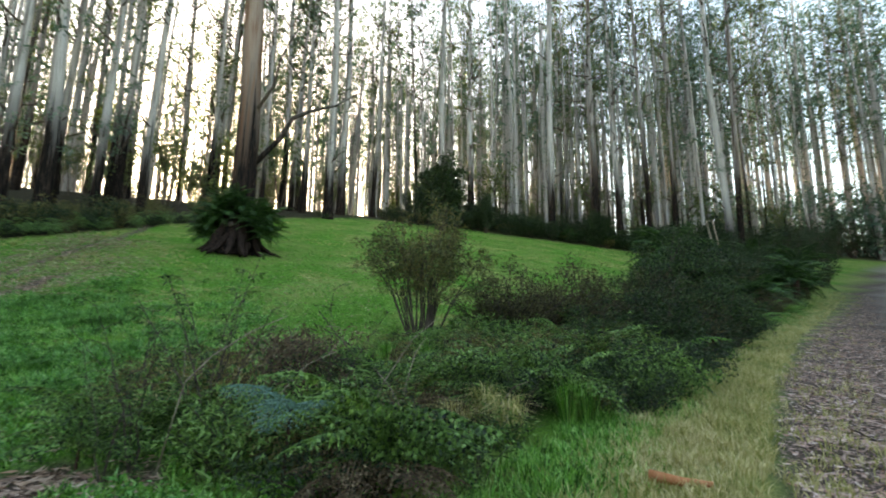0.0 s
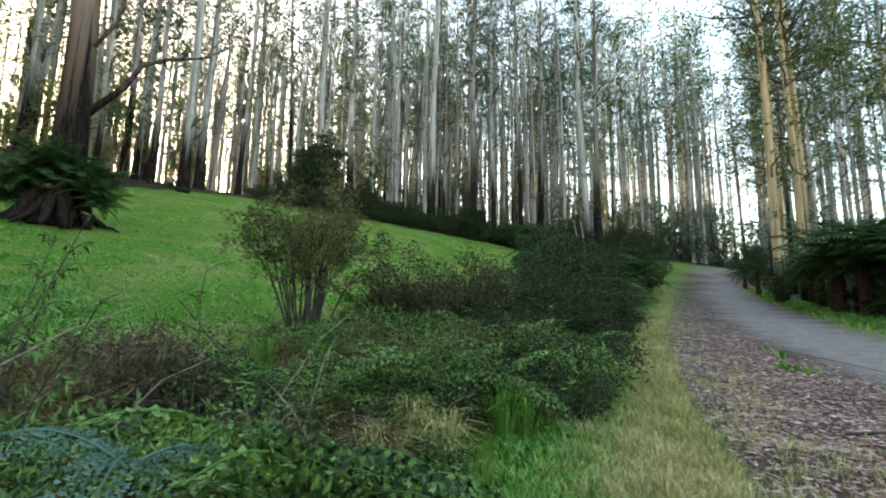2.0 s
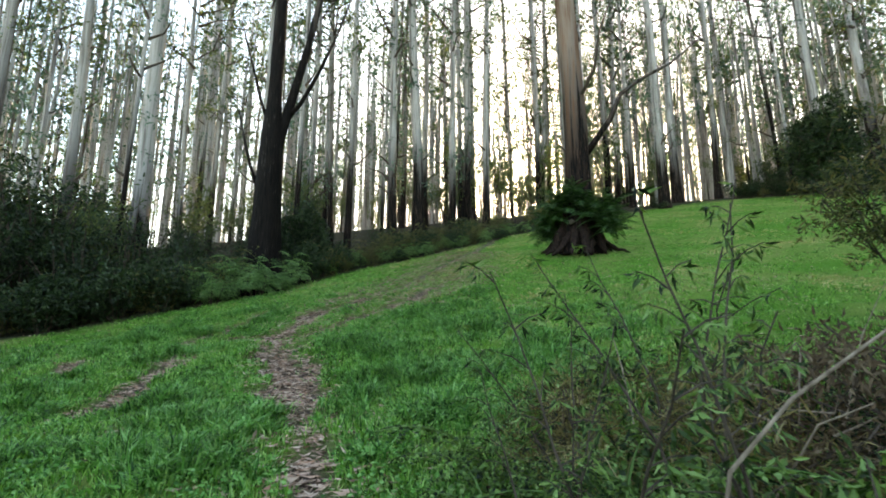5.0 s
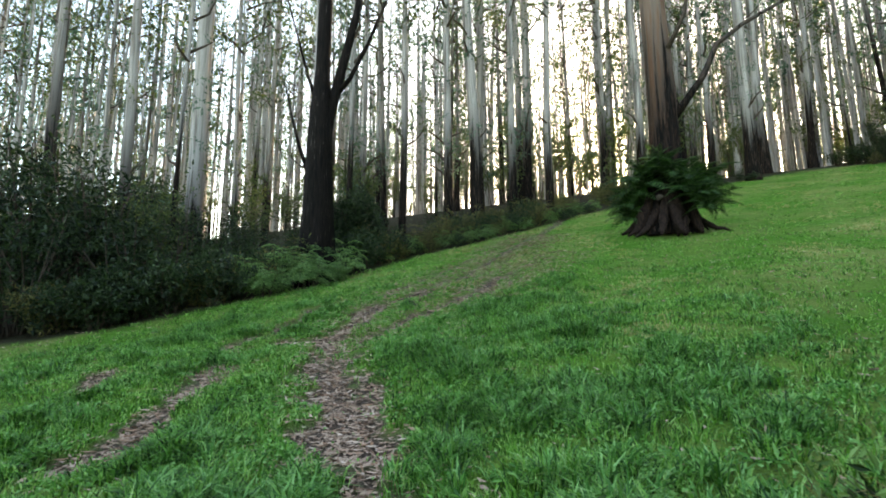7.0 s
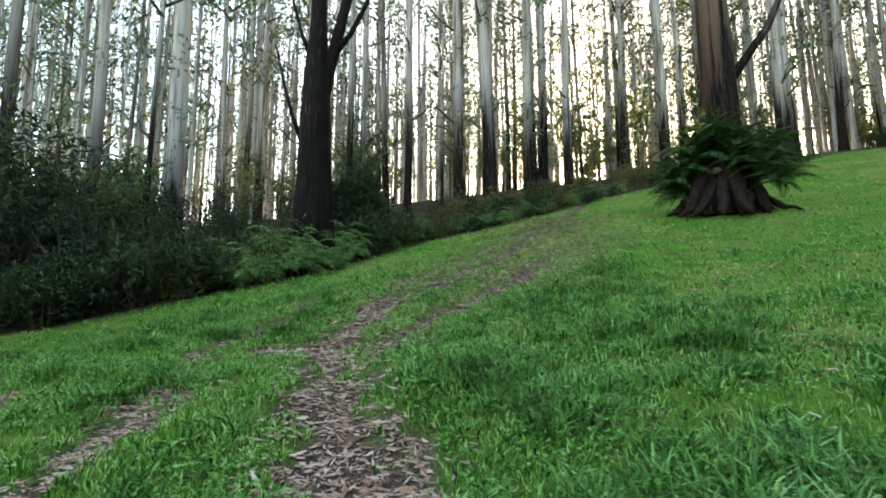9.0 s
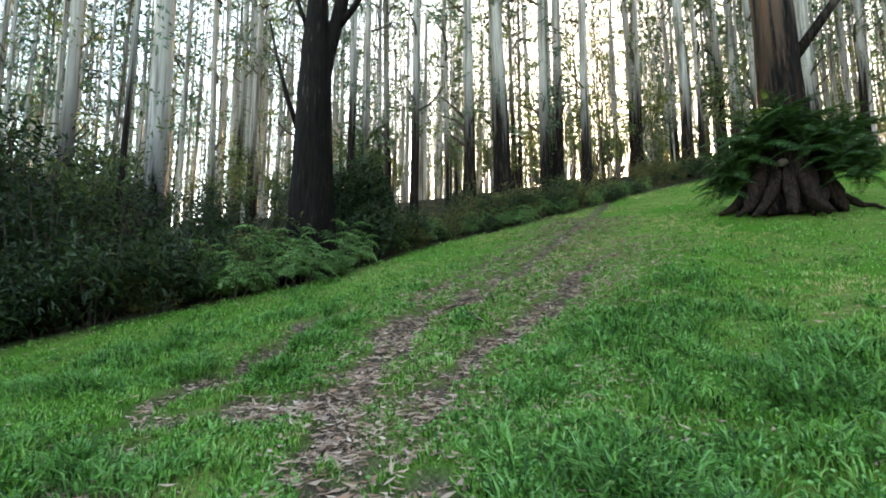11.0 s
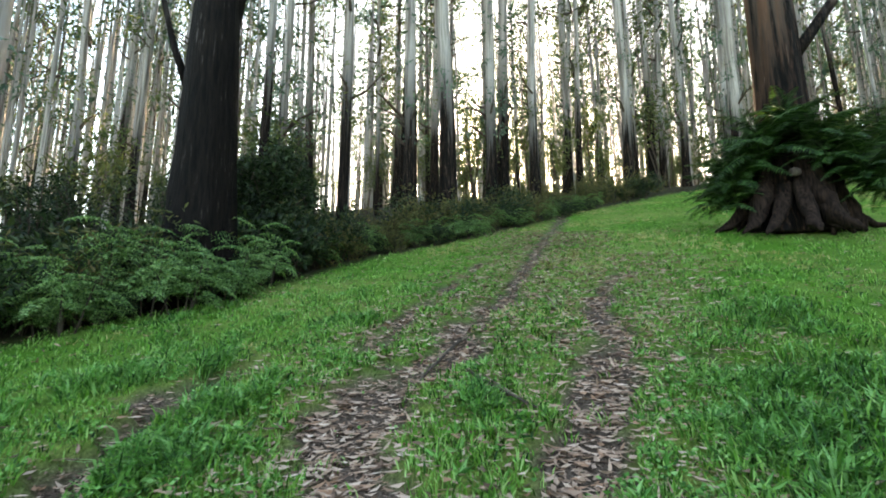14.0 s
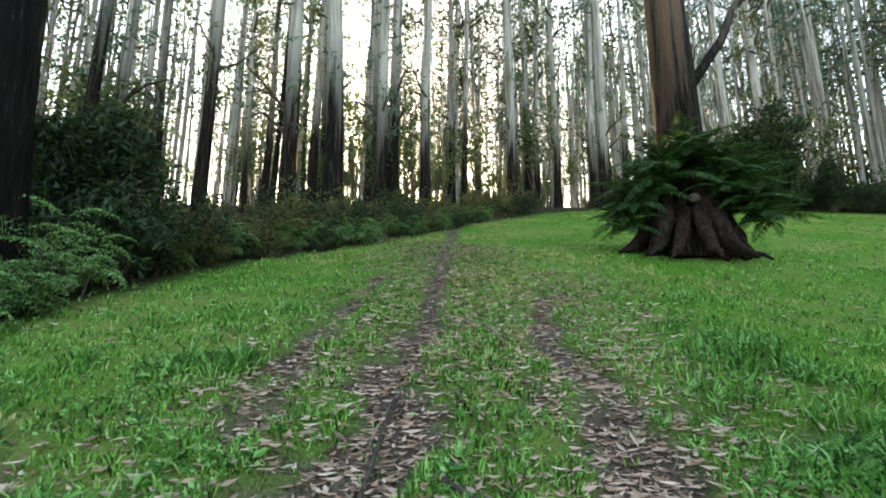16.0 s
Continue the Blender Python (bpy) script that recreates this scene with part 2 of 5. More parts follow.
M_TWIG = wood_material("twig_bark", (0.030, 0.022, 0.017), (0.11, 0.085, 0.065))
M_STICK = wood_material("dry_sticks", (0.12, 0.085, 0.06), (0.34, 0.27, 0.20))
M_ORANGE = wood_material("fresh_bark_strip", (0.34, 0.12, 0.05), (0.55, 0.25, 0.12))
M_FIBRE = wood_material("fern_trunk_fibre", (0.012, 0.008, 0.006), (0.075, 0.042, 0.026), 0.95, (20, 20, 5))


# ---- the lie of the land ----
def softplus(v):
    return np.logaddexp(0.0, v)


def segment_distance(x, y, points):
    best = np.full(np.shape(x), 1e9)
    for (ax, ay), (bx, by) in zip(points, points[1:]):
        dx, dy = bx - ax, by - ay
        s = np.clip(((x - ax) * dx + (y - ay) * dy) / (dx * dx + dy * dy), 0, 1)
        best = np.minimum(best, np.hypot(x - ax - s * dx, y - ay - s * dy))
    return best


def wave(x, y, size, seed=0.0):
    """A cheap smooth bumpy field between -1 and 1."""
    return (np.sin(x / size * 2.1 + 1.7 * np.sin(y / size * 1.3 + seed) + seed)
            * np.cos(y / size * 1.9 + 1.4 * np.sin(x / size * 1.1 - seed) + 2.3 * seed))


WALKED = [(0, 0), (-0.3, 1.0), (-1.2, 1.6), (-2.0, 2.5), (-4.3, 3.9), (-8.7, 6.4), (-12.8, 9.5)]
# ruts: x, y and half width along each
RUT_MAIN = [(-2.3, 3.3, .18), (-3.6, 3.7, .2), (-5.3, 4.8, .22), (-6.7, 5.9, .36), (-8.3, 6.55, .46), (-10.2, 7.6, .42), (-12.1, 8.9, .44), (-13.4, 10.1, .36), (-14.1, 11.2, .36),
            (-14.2, 12.6, .40), (-14.65, 14.2, .34), (-15.05, 16.1, .22), (-15.9, 19.2, .18), (-17.4, 24.8, .24), (-18.6, 30.0, .2)]
RUT_CHANNEL = [(-13.7, 6.8, .2), (-14.5, 8.0, .30), (-14.75, 8.9, .34), (-15.4, 9.7, .32), (-15.95, 10.6, .34), (-16.2, 11.6, .12)]
RUT_UPPER = [(-15.1, 12.2, .14), (-15.4, 12.8, .24), (-15.75, 14.0, .2), (-16.25, 15.6, .16), (-17.1, 18.7, .14)]
RUT_LEFT = [(-9.5, 4.3, .26), (-10.4, 5.15, .26), (-10.9, 5.7, .16), (-11.7, 6.25, .42), (-12.6, 6.9, .36), (-13.2, 7.3, .12)]
RUT_OUTER = [(-12.8, 5.0, .2), (-13.7, 5.2, .26), (-14.3, 5.5, .12)]
RUT_STREWN = [(-13.8, 7.6, .26), (-13.2, 8.1, .30), (-12.6, 8.7, .28), (-12.3, 9.2, .2)]
RUT_RIGHT = [(-11.3, 8.9, .2), (-11.65, 9.5, .32), (-12.2, 10.7, .22), (-12.4, 12.1, .30), (-12.75, 14.0, .25), (-13.45, 15.9, .22), (-13.55, 17.9, .16)]
RUT_CROSS = [(-12.7, 14.0, .20), (-12.1, 13.9, .22), (-11.65, 13.85, .30), (-11.2, 13.75, .16)]
RUT_SPOTS = [(-13.2, 13.4, .13), (-13.25, 13.9, .13)]
RUT_START = [(-3.6, 4.0, .32), (-3.0, 4.15, .34), (-2.6, 4.3, .22)]
RUT_NEAR = [(-7.5, 4.1, .15), (-7.9, 4.25, .15)]
RUT_PIT = [(-7.45, 11.5, .14), (-7.1, 11.55, .12)]
RUTS = (RUT_MAIN, RUT_CHANNEL, RUT_UPPER, RUT_LEFT, RUT_OUTER, RUT_STREWN, RUT_RIGHT, RUT_CROSS, RUT_SPOTS, RUT_START, RUT_NEAR, RUT_PIT)
ROAD_LEFT = [(-1.2, -1.6), (1.4, 2.3), (2.4, 3.7), (3.5, 5.2), (5.5, 8.0), (11.5, 15.0), (34.0, 38.5), (62.0, 65.0), (72.0, 70.0)]
ROAD_MIDDLE = [(1.0, -8.0), (6.0, -0.8), (9.6, 5.3), (14.8, 12.4), (31.5, 30.8), (62.0, 61.5), (74.0, 68.0), (95.0, 66.0)]
FOREST_EDGE = [(-24.0, -6.0), (-22.0, 5.5), (-21.2, 9.0), (-20.6, 14.0), (-20.6, 19.0), (-19.0, 24.0), (-17.5, 31.0), (-15.0, 39.0), (-10.0, 47.5), (0.0, 51.0), (10.0, 50.0), (20.0, 49.0), (24.0, 46.0), (27.0, 42.0)]
DITCH = [(-2.6, 5.6), (0.2, 7.2), (2.0, 9.6), (6.0, 13.6), (12.0, 19.5), (19.0, 28.0), (30.0, 40.0)]


def base_height(x, y):
    h = y - 0.487 * x
    return (-0.38 + 0.0178 * x + 0.0391 * y + 2.066 * softplus((h - 13.9) / 6.73) - 2.4 * softplus((h - 66.0) / 8.0)
            + 0.3 * softplus((x - 0.6 * y - 4.0) / 5.0))


def left_of_road(x, y):
    return (x < np.interp(y, [p[1] for p in ROAD_LEFT], [p[0] for p in ROAD_LEFT])).astype(float)


def rut_mask(x, y):
    m = np.zeros(np.shape(x))
    rag = 1.0 + 0.55 * wave(x, y, 0.55, 1.0) + 0.45 * wave(x, y, 0.21, 4.0)
    bare = np.clip(1.35 + 1.0 * wave(x, y, 1.1, 2.0), 0.3, 1)
    for points in RUTS:
        for (ax, ay, aw), (bx, by, bw) in zip(points, points[1:]):
            dx, dy = bx - ax, by - ay
            k = np.clip(((x - ax) * dx + (y - ay) * dy) / (dx * dx + dy * dy), 0, 1)
            d = np.hypot(x - ax - k * dx, y - ay - k * dy)
            m = np.maximum(m, np.clip(((aw + (bw - aw) * k) * rag - d) / 0.10 + 0.5, 0, 1) * bare)
    return m


def beside_ruts(x, y):
    return np.minimum.reduce([segment_distance(x, y, [q[:2] for q in line]) for line in (RUT_MAIN[4:], RUT_STREWN, RUT_RIGHT)])


def lush(x, y):
    """1 where the meadow grass grows long and dense, 0 where it is short."""
    side = np.clip(0.35 + 0.25 * (x + 1.15 * y - 0.2), 0, 1) * np.clip((17 - y) / 5, 0, 1)
    return np.clip(0.22 + 0.40 * wave(x, y, 1.5, 3.3) + 0.50 * wave(x, y, 0.62, 1.0) + 0.30 * wave(x, y, 0.27, 2.0) + 0.22 * side, 0, 1) * np.clip(1.35 - segment_distance(x, y, WALKED) / 9.0, 0, 1) * np.clip((beside_ruts(x, y) - 0.35) / 1.1, 0.12, 1) * np.clip((-3.0 - x) / 2.5, 0.2, 1)


def beside_road(x, y):
    """1 on the leaf-strewn apron between the verge and the gravel."""
    left = np.interp(y, [p[1] for p in ROAD_LEFT], [p[0] for p in ROAD_LEFT])
    return np.clip((x - left) / 0.25 + 0.4 * wave(x, y, 0.5, 2.0), 0, 1) * np.clip((6.2 - segment_distance(x, y, ROAD_MIDDLE)) / 0.5, 0, 1) * (x < 1.25 * y + 7.0) * (y < 66)


def road_mask(x, y):
    d = segment_distance(x, y, ROAD_MIDDLE)
    return np.clip((2.0 + 0.3 * wave(x, y, 1.7, 3.0) - d) / 0.6, 0, 1)


def verge_mask(x, y):
    d = segment_distance(x, y, ROAD_LEFT)
    right = np.clip((segment_distance(x, y, ROAD_MIDDLE) - 2.0) / 0.4, 0, 1) * np.clip((4.6 - segment_distance(x, y, ROAD_MIDDLE)) / 0.5, 0, 1)
    return np.maximum(np.clip((1.1 + 0.35 * wave(x, y, 0.8) - d) / 0.35, 0, 1) * 0.9, right * 0.5) * (1 - beside_road(x, y))


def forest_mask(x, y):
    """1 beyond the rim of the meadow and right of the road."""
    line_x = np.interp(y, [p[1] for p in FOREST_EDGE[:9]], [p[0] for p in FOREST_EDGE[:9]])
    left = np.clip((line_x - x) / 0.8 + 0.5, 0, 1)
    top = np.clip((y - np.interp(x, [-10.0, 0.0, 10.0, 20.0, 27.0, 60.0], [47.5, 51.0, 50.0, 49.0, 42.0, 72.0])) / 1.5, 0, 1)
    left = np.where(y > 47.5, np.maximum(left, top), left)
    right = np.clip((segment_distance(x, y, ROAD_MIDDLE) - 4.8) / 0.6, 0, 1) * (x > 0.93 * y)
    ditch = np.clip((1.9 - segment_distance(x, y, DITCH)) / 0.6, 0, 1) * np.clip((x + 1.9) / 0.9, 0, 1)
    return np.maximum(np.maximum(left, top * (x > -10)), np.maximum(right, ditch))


def height(x, y):
    x, y = np.asarray(x, float), np.asarray(y, float)
    near = np.exp(-((x + 6) ** 2 + (y - 9) ** 2) / 900.0)
    close = np.exp(-(segment_distance(x, y, WALKED) / 8.0) ** 2)
    bumps = near * (0.045 * wave(x, y, 0.9, 0.5) + 0.022 * wave(x, y, 0.34, 2.5)) + 0.10 * wave(x, y, 4.5, 1.2) * near
    bumps = bumps + close * (0.022 * wave(x, y, 0.22, 5.1) + 0.03 * wave(x + 0.6 * y, y, 0.47, 7.7))
    flat = np.clip((4.2 - segment_distance(x, y, ROAD_MIDDLE)) / 1.5, 0, 1)
    hollow = np.exp(-((x + 11.65) / 0.42) ** 2 - ((y - 13.9) / 0.22) ** 2) * 0.24 + np.exp(-((x + 7.3) / 0.3) ** 2 - ((y - 11.55) / 0.16) ** 2) * 0.10
    mound = 0.34 * np.exp(-((x + 10.3) ** 2 + (y - 22.6) ** 2) / 9.0)
    rut = rut_mask(x, y)
    lip = 0.17 * np.clip(1 - segment_distance(x, y, [p[:2] for p in RUT_CHANNEL]) / 0.35, 0, 1)
    return base_height(x, y) + bumps * (1 - 0.8 * flat) - 0.095 * rut - lip * rut - hollow + mound


def z_at(x, y):
    return float(height(x, y))


# ---- mesh helpers ----
def mesh_from(name, verts, faces, mat, smooth=False):
    me = bpy.data.meshes.new(name)
    me.from_pydata(np.asarray(verts).reshape(-1, 3).tolist(), [], faces if isinstance(faces, list) else np.asarray(faces).tolist())
    me.materials.append(mat)
    if smooth:
        me.shade_smooth()
    me.update()
    return me


def part(name, me, parent, label=""):
    ob = new(name, me)
    ob.parent = parent
    if label:
        tagged(ob, label)
    return ob


def thing(name, label, category, group=""):
    return tagged(new(name), label, category, group)


def tube(points, radii, sides=8, rough=0.0, flute=0, rng=None):
    """Vertices and quads of a bent, tapering, slightly uneven round limb."""
    p = np.asarray(points, float)
    r = np.broadcast_to(np.asarray(radii, float), (len(p),))
    along = np.gradient(p, axis=0)
    along /= np.linalg.norm(along, axis=1)[:, None] + 1e-9
    ref = np.array([1.0, 0.0, 0.0]) if abs(along[0][0]) < 0.8 else np.array([0.0, 1.0, 0.0])
    u = np.cross(along, ref)
    u /= np.linalg.norm(u, axis=1)[:, None]
    v = np.cross(along, u)
    a = np.linspace(0, 2 * math.pi, sides, endpoint=False)
    k = np.ones((len(p), sides))
    if rough and rng is not None:
        k += rough * rng.normal(size=(len(p), sides)) * 0.5 + rough * np.sin(a * 3 + rng.uniform(0, 6))[None] * 0.6
    if flute:
        depth = np.exp(-np.linspace(0, 7, len(p)))
        k += depth[:, None] * (0.17 * np.sin(a * flute + 0.4) + 0.10 * np.sin(a * (flute + 4) + 2.0) + 0.05 * np.sin(a * (2 * flute + 3)))[None]
    ring = p[:, None] + (r[:, None] * k)[..., None] * (np.cos(a)[None, :, None] * u[:, None] + np.sin(a)[None, :, None] * v[:, None])
    faces = []
    for i in range(len(p) - 1):
        for j in range(sides):
            j2 = (j + 1) % sides
            faces.append([i * sides + j, i * sides + j2, (i + 1) * sides + j2, (i + 1) * sides + j])
    faces.append(list(range(sides - 1, -1, -1)))
    faces.append([(len(p) - 1) * sides + j for j in range(sides)])
    return ring.reshape(-1, 3), faces


def joined(pieces):
    verts, faces, n = [], [], 0
    for v, f in pieces:
        verts.append(np.asarray(v).reshape(-1, 3))
        faces += [[i + n for i in q] for q in f]
        n += len(verts[-1])
    return np.concatenate(verts), faces


def unit(a):
    return a / (np.linalg.norm(a, axis=-1, keepdims=True) + 1e-9)


def leaves(rng, base, way, length, width, fold=0.25):
    """Pointed leaves: a kite with a fold along the midrib, one per row of base and way."""
    n = len(base)
    way = unit(way)
    side = unit(np.cross(way, rng.normal(size=(n, 3))))
    up = np.cross(side, way)
    length = np.broadcast_to(length, (n,))[:, None]
    width = np.broadcast_to(width, (n,))[:, None]
    mid = base + way * length * 0.45
    v = np.stack([base, mid + side * width * 0.5 + up * width * fold, base + way * length - up * length * 0.12, mid - side * width * 0.5 + up * width * fold], 1)
    return v.reshape(-1, 3), np.arange(4 * n).reshape(n, 4)


def cloud(rng, centres, radii, per, length, width, droop=0.3, squash=0.6):
    """Tufts of leaves round the centres."""
    centres, radii = np.asarray(centres, float), np.asarray(radii, float)
    c = np.repeat(centres, per, 0)
    r = np.repeat(radii, per)
    off = rng.normal(size=(len(c), 3))
    off = unit(off) * (rng.uniform(0, 1, len(c)) ** 0.45)[:, None] * r[:, None]
    off[:, 2] *= squash
    way = unit(rng.normal(size=(len(c), 3))) + unit(off) * 0.6 + np.array([0, 0, -droop])
    k = rng.uniform(0.65, 1.3, len(c))
    return leaves(rng, c + off, way, length * k, width * k)


# ---- ground: one sheet out to the horizon ----
def axis_steps(lo, hi, step, far):
    inner = np.arange(lo, hi + step / 2, step)
    grow = np.cumsum(step * 1.10 ** np.arange(1, 100))
    grow = grow[grow < far]
    return np.concatenate([lo - grow[::-1], inner, hi + grow])


def build_ground():
    xs, ys = axis_steps(-19.0, 4.0, 0.125, 1500.0), axis_steps(-1.0, 18.0, 0.125, 1500.0)
    gx, gy = np.meshgrid(xs, ys)
    gz = np.clip(height(gx, gy), -40, 60)
    nx, ny = len(xs), len(ys)
    i = np.arange((ny - 1) * nx).reshape(ny - 1, nx)[:, :-1].ravel()
    faces = np.stack([i, i + 1, i + nx + 1, i + nx], 1)
    me = mesh_from("ground", np.stack([gx, gy, gz], -1), faces, M_GROUND, True)
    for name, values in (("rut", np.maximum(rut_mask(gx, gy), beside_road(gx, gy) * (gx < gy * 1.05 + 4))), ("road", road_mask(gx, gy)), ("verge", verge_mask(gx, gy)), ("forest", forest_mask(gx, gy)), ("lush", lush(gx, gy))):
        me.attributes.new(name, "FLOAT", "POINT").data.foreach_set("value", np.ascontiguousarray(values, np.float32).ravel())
    tagged(new("ground", me), "sloping meadow ground with leaf-strewn ruts and a gravel road", "ground", kind="structure")


build_ground()


def kin(name, me, parent):
    """A part whose pieces are too many and too small to be told apart."""
    return tagged(part(name, me, parent), kind="stuff")


# ---- trees ----
def trunk_mesh(rng, h, profile, mat, lean=(0.0, 0.0), sides=14, flute=0, segs=26, wobble=0.12, rough=0.05):
    s = np.linspace(0, 1, segs) ** 1.7
    z = s * h - 0.25
    x = lean[0] * z + wobble * np.sin(z * 0.21 + rng.uniform(0, 6)) * np.clip(z / 6, 0, 1)
    y = lean[1] * z + wobble * np.sin(z * 0.17 + rng.uniform(0, 6)) * np.clip(z / 6, 0, 1)
    r = np.interp(z, [p[0] for p in profile], [p[1] for p in profile])
    v, f = tube(np.stack([x, y, z], 1), r, sides, rough, flute, rng)
    return mesh_from("trunk", v, f, mat, True)


def limb_mesh(rng, points, r0, r1, mat, sides=7):
    v, f = tube(points, np.linspace(r0, r1, len(points)), sides, 0.08, 0, rng)
    return mesh_from("limb", v, f, mat, True)


def crown(rng, h, low, spread, clumps, per, length, width, radius, squash=0.6):
    """Tufts on thin boughs that leave the trunk between low and h."""
    z = low + (h - low) * rng.uniform(0, 1, clumps) ** 0.8
    a = rng.uniform(0, 2 * math.pi, clumps)
    k = np.clip((z - low) / (h - low), 0, 1)
    d = spread * (0.35 + 0.65 * np.sin(np.pi * (0.18 + 0.8 * k))) * rng.uniform(0.15, 1.0, clumps)
    c = np.stack([d * np.cos(a), d * np.sin(a), z], 1)
    lv, lf = cloud(rng, c, radius * rng.uniform(0.6, 1.3, clumps), per, length, width, 0.5, squash)
    boughs = []
    for i in range(0, clumps, 3):
        end = c[i]
        start = np.array([0, 0, end[2] - 0.45 * d[i] - 0.5])
        mid = (start + end) / 2 + rng.normal(size=3) * 0.12 * d[i]
        boughs.append(tube([start, mid, end], [0.09, 0.06, 0.025], 4))
    return (lv, lf), joined(boughs)


def forest_tree(seed, h, r, mat, leaf, low, spread, clumps, per, sprays):
    rng = np.random.default_rng(seed)
    t = thing("gum_tree", "tall straight gum tree with pale streaked bark and a dark foot", "tree", "gum trees of the forest")
    part("trunk", trunk_mesh(rng, h, [(-1, r * 1.45), (0.2, r * 1.3), (1.2, r * 1.1), (4, r * 0.95), (h * 0.5, r * 0.66), (h, r * 0.18)], mat,
                             (rng.normal() * 0.012, rng.normal() * 0.012), 12, 5, 20), t)
    (lv, lf), (bv, bf) = crown(rng, h, low, spread, clumps, per, 0.38, 0.125, 1.0)
    if sprays:
        (sv, sf), (tv, tf) = crown(rng, low, 4.0, 2.0, sprays, 26, 0.24, 0.08, 0.6)
        lv, lf = np.concatenate([lv, sv]), np.concatenate([lf, sf + len(lv)])
        bv, bf = joined([(bv, bf), (tv, tf)])
    kin("crown", mesh_from("crown", lv, lf, leaf), t)
    kin("branchwork", mesh_from("branchwork", bv, bf, M_TWIG), t)
    return t


def copy_at(ob, x, y, turn, sx, sz, sink=0.0, tilt=0.0):
    m = pose(x, y, z_at(x, y) - sink, tilt, 0, turn) @ Matrix.Diagonal((sx, sx, sz, 1))
    return copy_thing(ob, m)


def put(ob, x, y, turn=0.0, sink=0.0):
    ob.matrix_basis = pose(x, y, z_at(x, y) - sink, 0, 0, turn)
    return ob


TREE_KINDS = [forest_tree(11 + i, h, 0.45, mat, leaf, low, sp, n, per, spray) for i, (h, mat, leaf, low, sp, n, per, spray) in enumerate((
    (46, M_BARK, M_GUM, 14, 3.6, 86, 22, 12), (52, M_BARK, M_GUM_BLUE, 17, 4.0, 90, 22, 14), (42, M_BARK, M_GUM, 11, 3.2, 82, 22, 14),
    (55, M_BARK, M_GUM_BLUE, 19, 4.2, 90, 22, 12), (48, M_BARK_BIG, M_GUM, 16, 3.8, 86, 22, 12), (38, M_BARK, M_GUM_BLUE, 9, 3.0, 82, 22, 14)))]
SUNLIT_KIND = forest_tree(31, 48, 0.45, M_BARK_SUNLIT, M_GUM, 10, 5.2, 110, 30, 4)
tagged(SUNLIT_KIND, "gum tree beside the gravel road, warm sunlight painted into its peeling bark", "tree", "gum trees by the road")

PLACED = [(-25.3, 21.5, .66), (-28.0, 32.0, .87), (-17.3, 38.2, 1.0), (-23.4, 23.6, .95), (-22.3, 25.0, 1.2), (-21.6, 27.8, .85),
          (-22.3, 30.4, 1.0), (-23.8, 31.8, .7), (-20.3, 30.2, .8), (-23.1, 44.3, .85), (-17.5, 48.6, 1.0), (-15.0, 47.9, .9), 
          (12.7, 68.8, .9), (20.3, 52.5, .9), (22.7, 50.0, .9),
          (26.8, 52.6, .85), (27.3, 43.4, 1.15), (29.5, 45.3, 1.0), (-33.2, 8.5, .9), (-33.6, 5.6, .85), (-42.0, 20.2, .8), (-48.0, 21.6, .8),
          (-35.7, 37.3, .85), (-29.0, 41.0, .8), (-24.8, 48.3, .9), (-16.9, 49.5, .9), (-9.0, 57.0, .9), (-28.5, 17.0, .5), (-36.0, 15.5, .6), (-31.0, 24.5, .7),
          (78.0, 79.0, .9), (84.0, 82.0, .8), (90.0, 79.5, 1.0), (95.0, 84.0, .9), (87.0, 90.0, .8), (99.0, 90.0, .9), (80.0, 87.0, .7), (92.0, 95.0, .8), (104.0, 82.0, .9), (72.0, 84.0, .7)]
ROADSIDE = [(29.9, 15.9, .72), (34.0, 28.2, .72), (37.5, 29.0, .6), (33.5, 16.5, .5), (41.0, 31.0, .7)]
tree_rng = np.random.default_rng(5)
spots = [(x, y) for x, y, d in PLACED + ROADSIDE] + [(-11.9, 52.0), (-0.5, 55.0), (3.4, 57.0), (12.5, 52.5), (17.5, 52.5), (-11.3, 44.2), (-10.3, 22.9), (-21.5, 13.65), (-31.0, 11.45)]
fill = []
while len(fill) < 235:
    yaw, d = tree_rng.uniform(-75, 98), 14 + 92 * tree_rng.uniform(0, 1) ** 0.62
    x, y = -5 - d * math.sin(radians(yaw)), 10 + d * math.cos(radians(yaw))
    if float(forest_mask(x, y)) < 0.9 or float(segment_distance(x, y, ROAD_MIDDLE)) < 6.5 or float(segment_distance(x, y, DITCH)) < 4 or x > 8 and y < 3:
        continue
    if float(segment_distance(x, y, FOREST_EDGE)) < 2.5 or min((x - a) ** 2 + (y - b) ** 2 for a, b in spots) < 7.0:
        continue
    spots.append((x, y))
    fill.append((x, y, 0.26 + 0.42 * tree_rng.uniform(0, 1) ** 1.5))
right_rng = np.random.default_rng(9)
while len(fill) < 258:
    yaw, d = right_rng.uniform(-66, 2), right_rng.uniform(38, 95)
    x, y = -5 - d * math.sin(radians(yaw)), 10 + d * math.cos(radians(yaw))
    if float(forest_mask(x, y)) < 0.9 or float(segment_distance(x, y, ROAD_MIDDLE)) < 6.0 or min((x - a) ** 2 + (y - b) ** 2 for a, b in spots) < 5.0:
        continue
    spots.append((x, y))
    fill.append((x, y, right_rng.uniform(0.26, 0.62)))
for kind, (x, y) in zip(TREE_KINDS, ((-11.9, 52.0), (-0.5, 55.0), (3.4, 57.0), (12.5, 52.5), (17.5, 52.5), (-11.3, 44.2))):
    put(kind, x, y, tree_rng.uniform(0, 360))
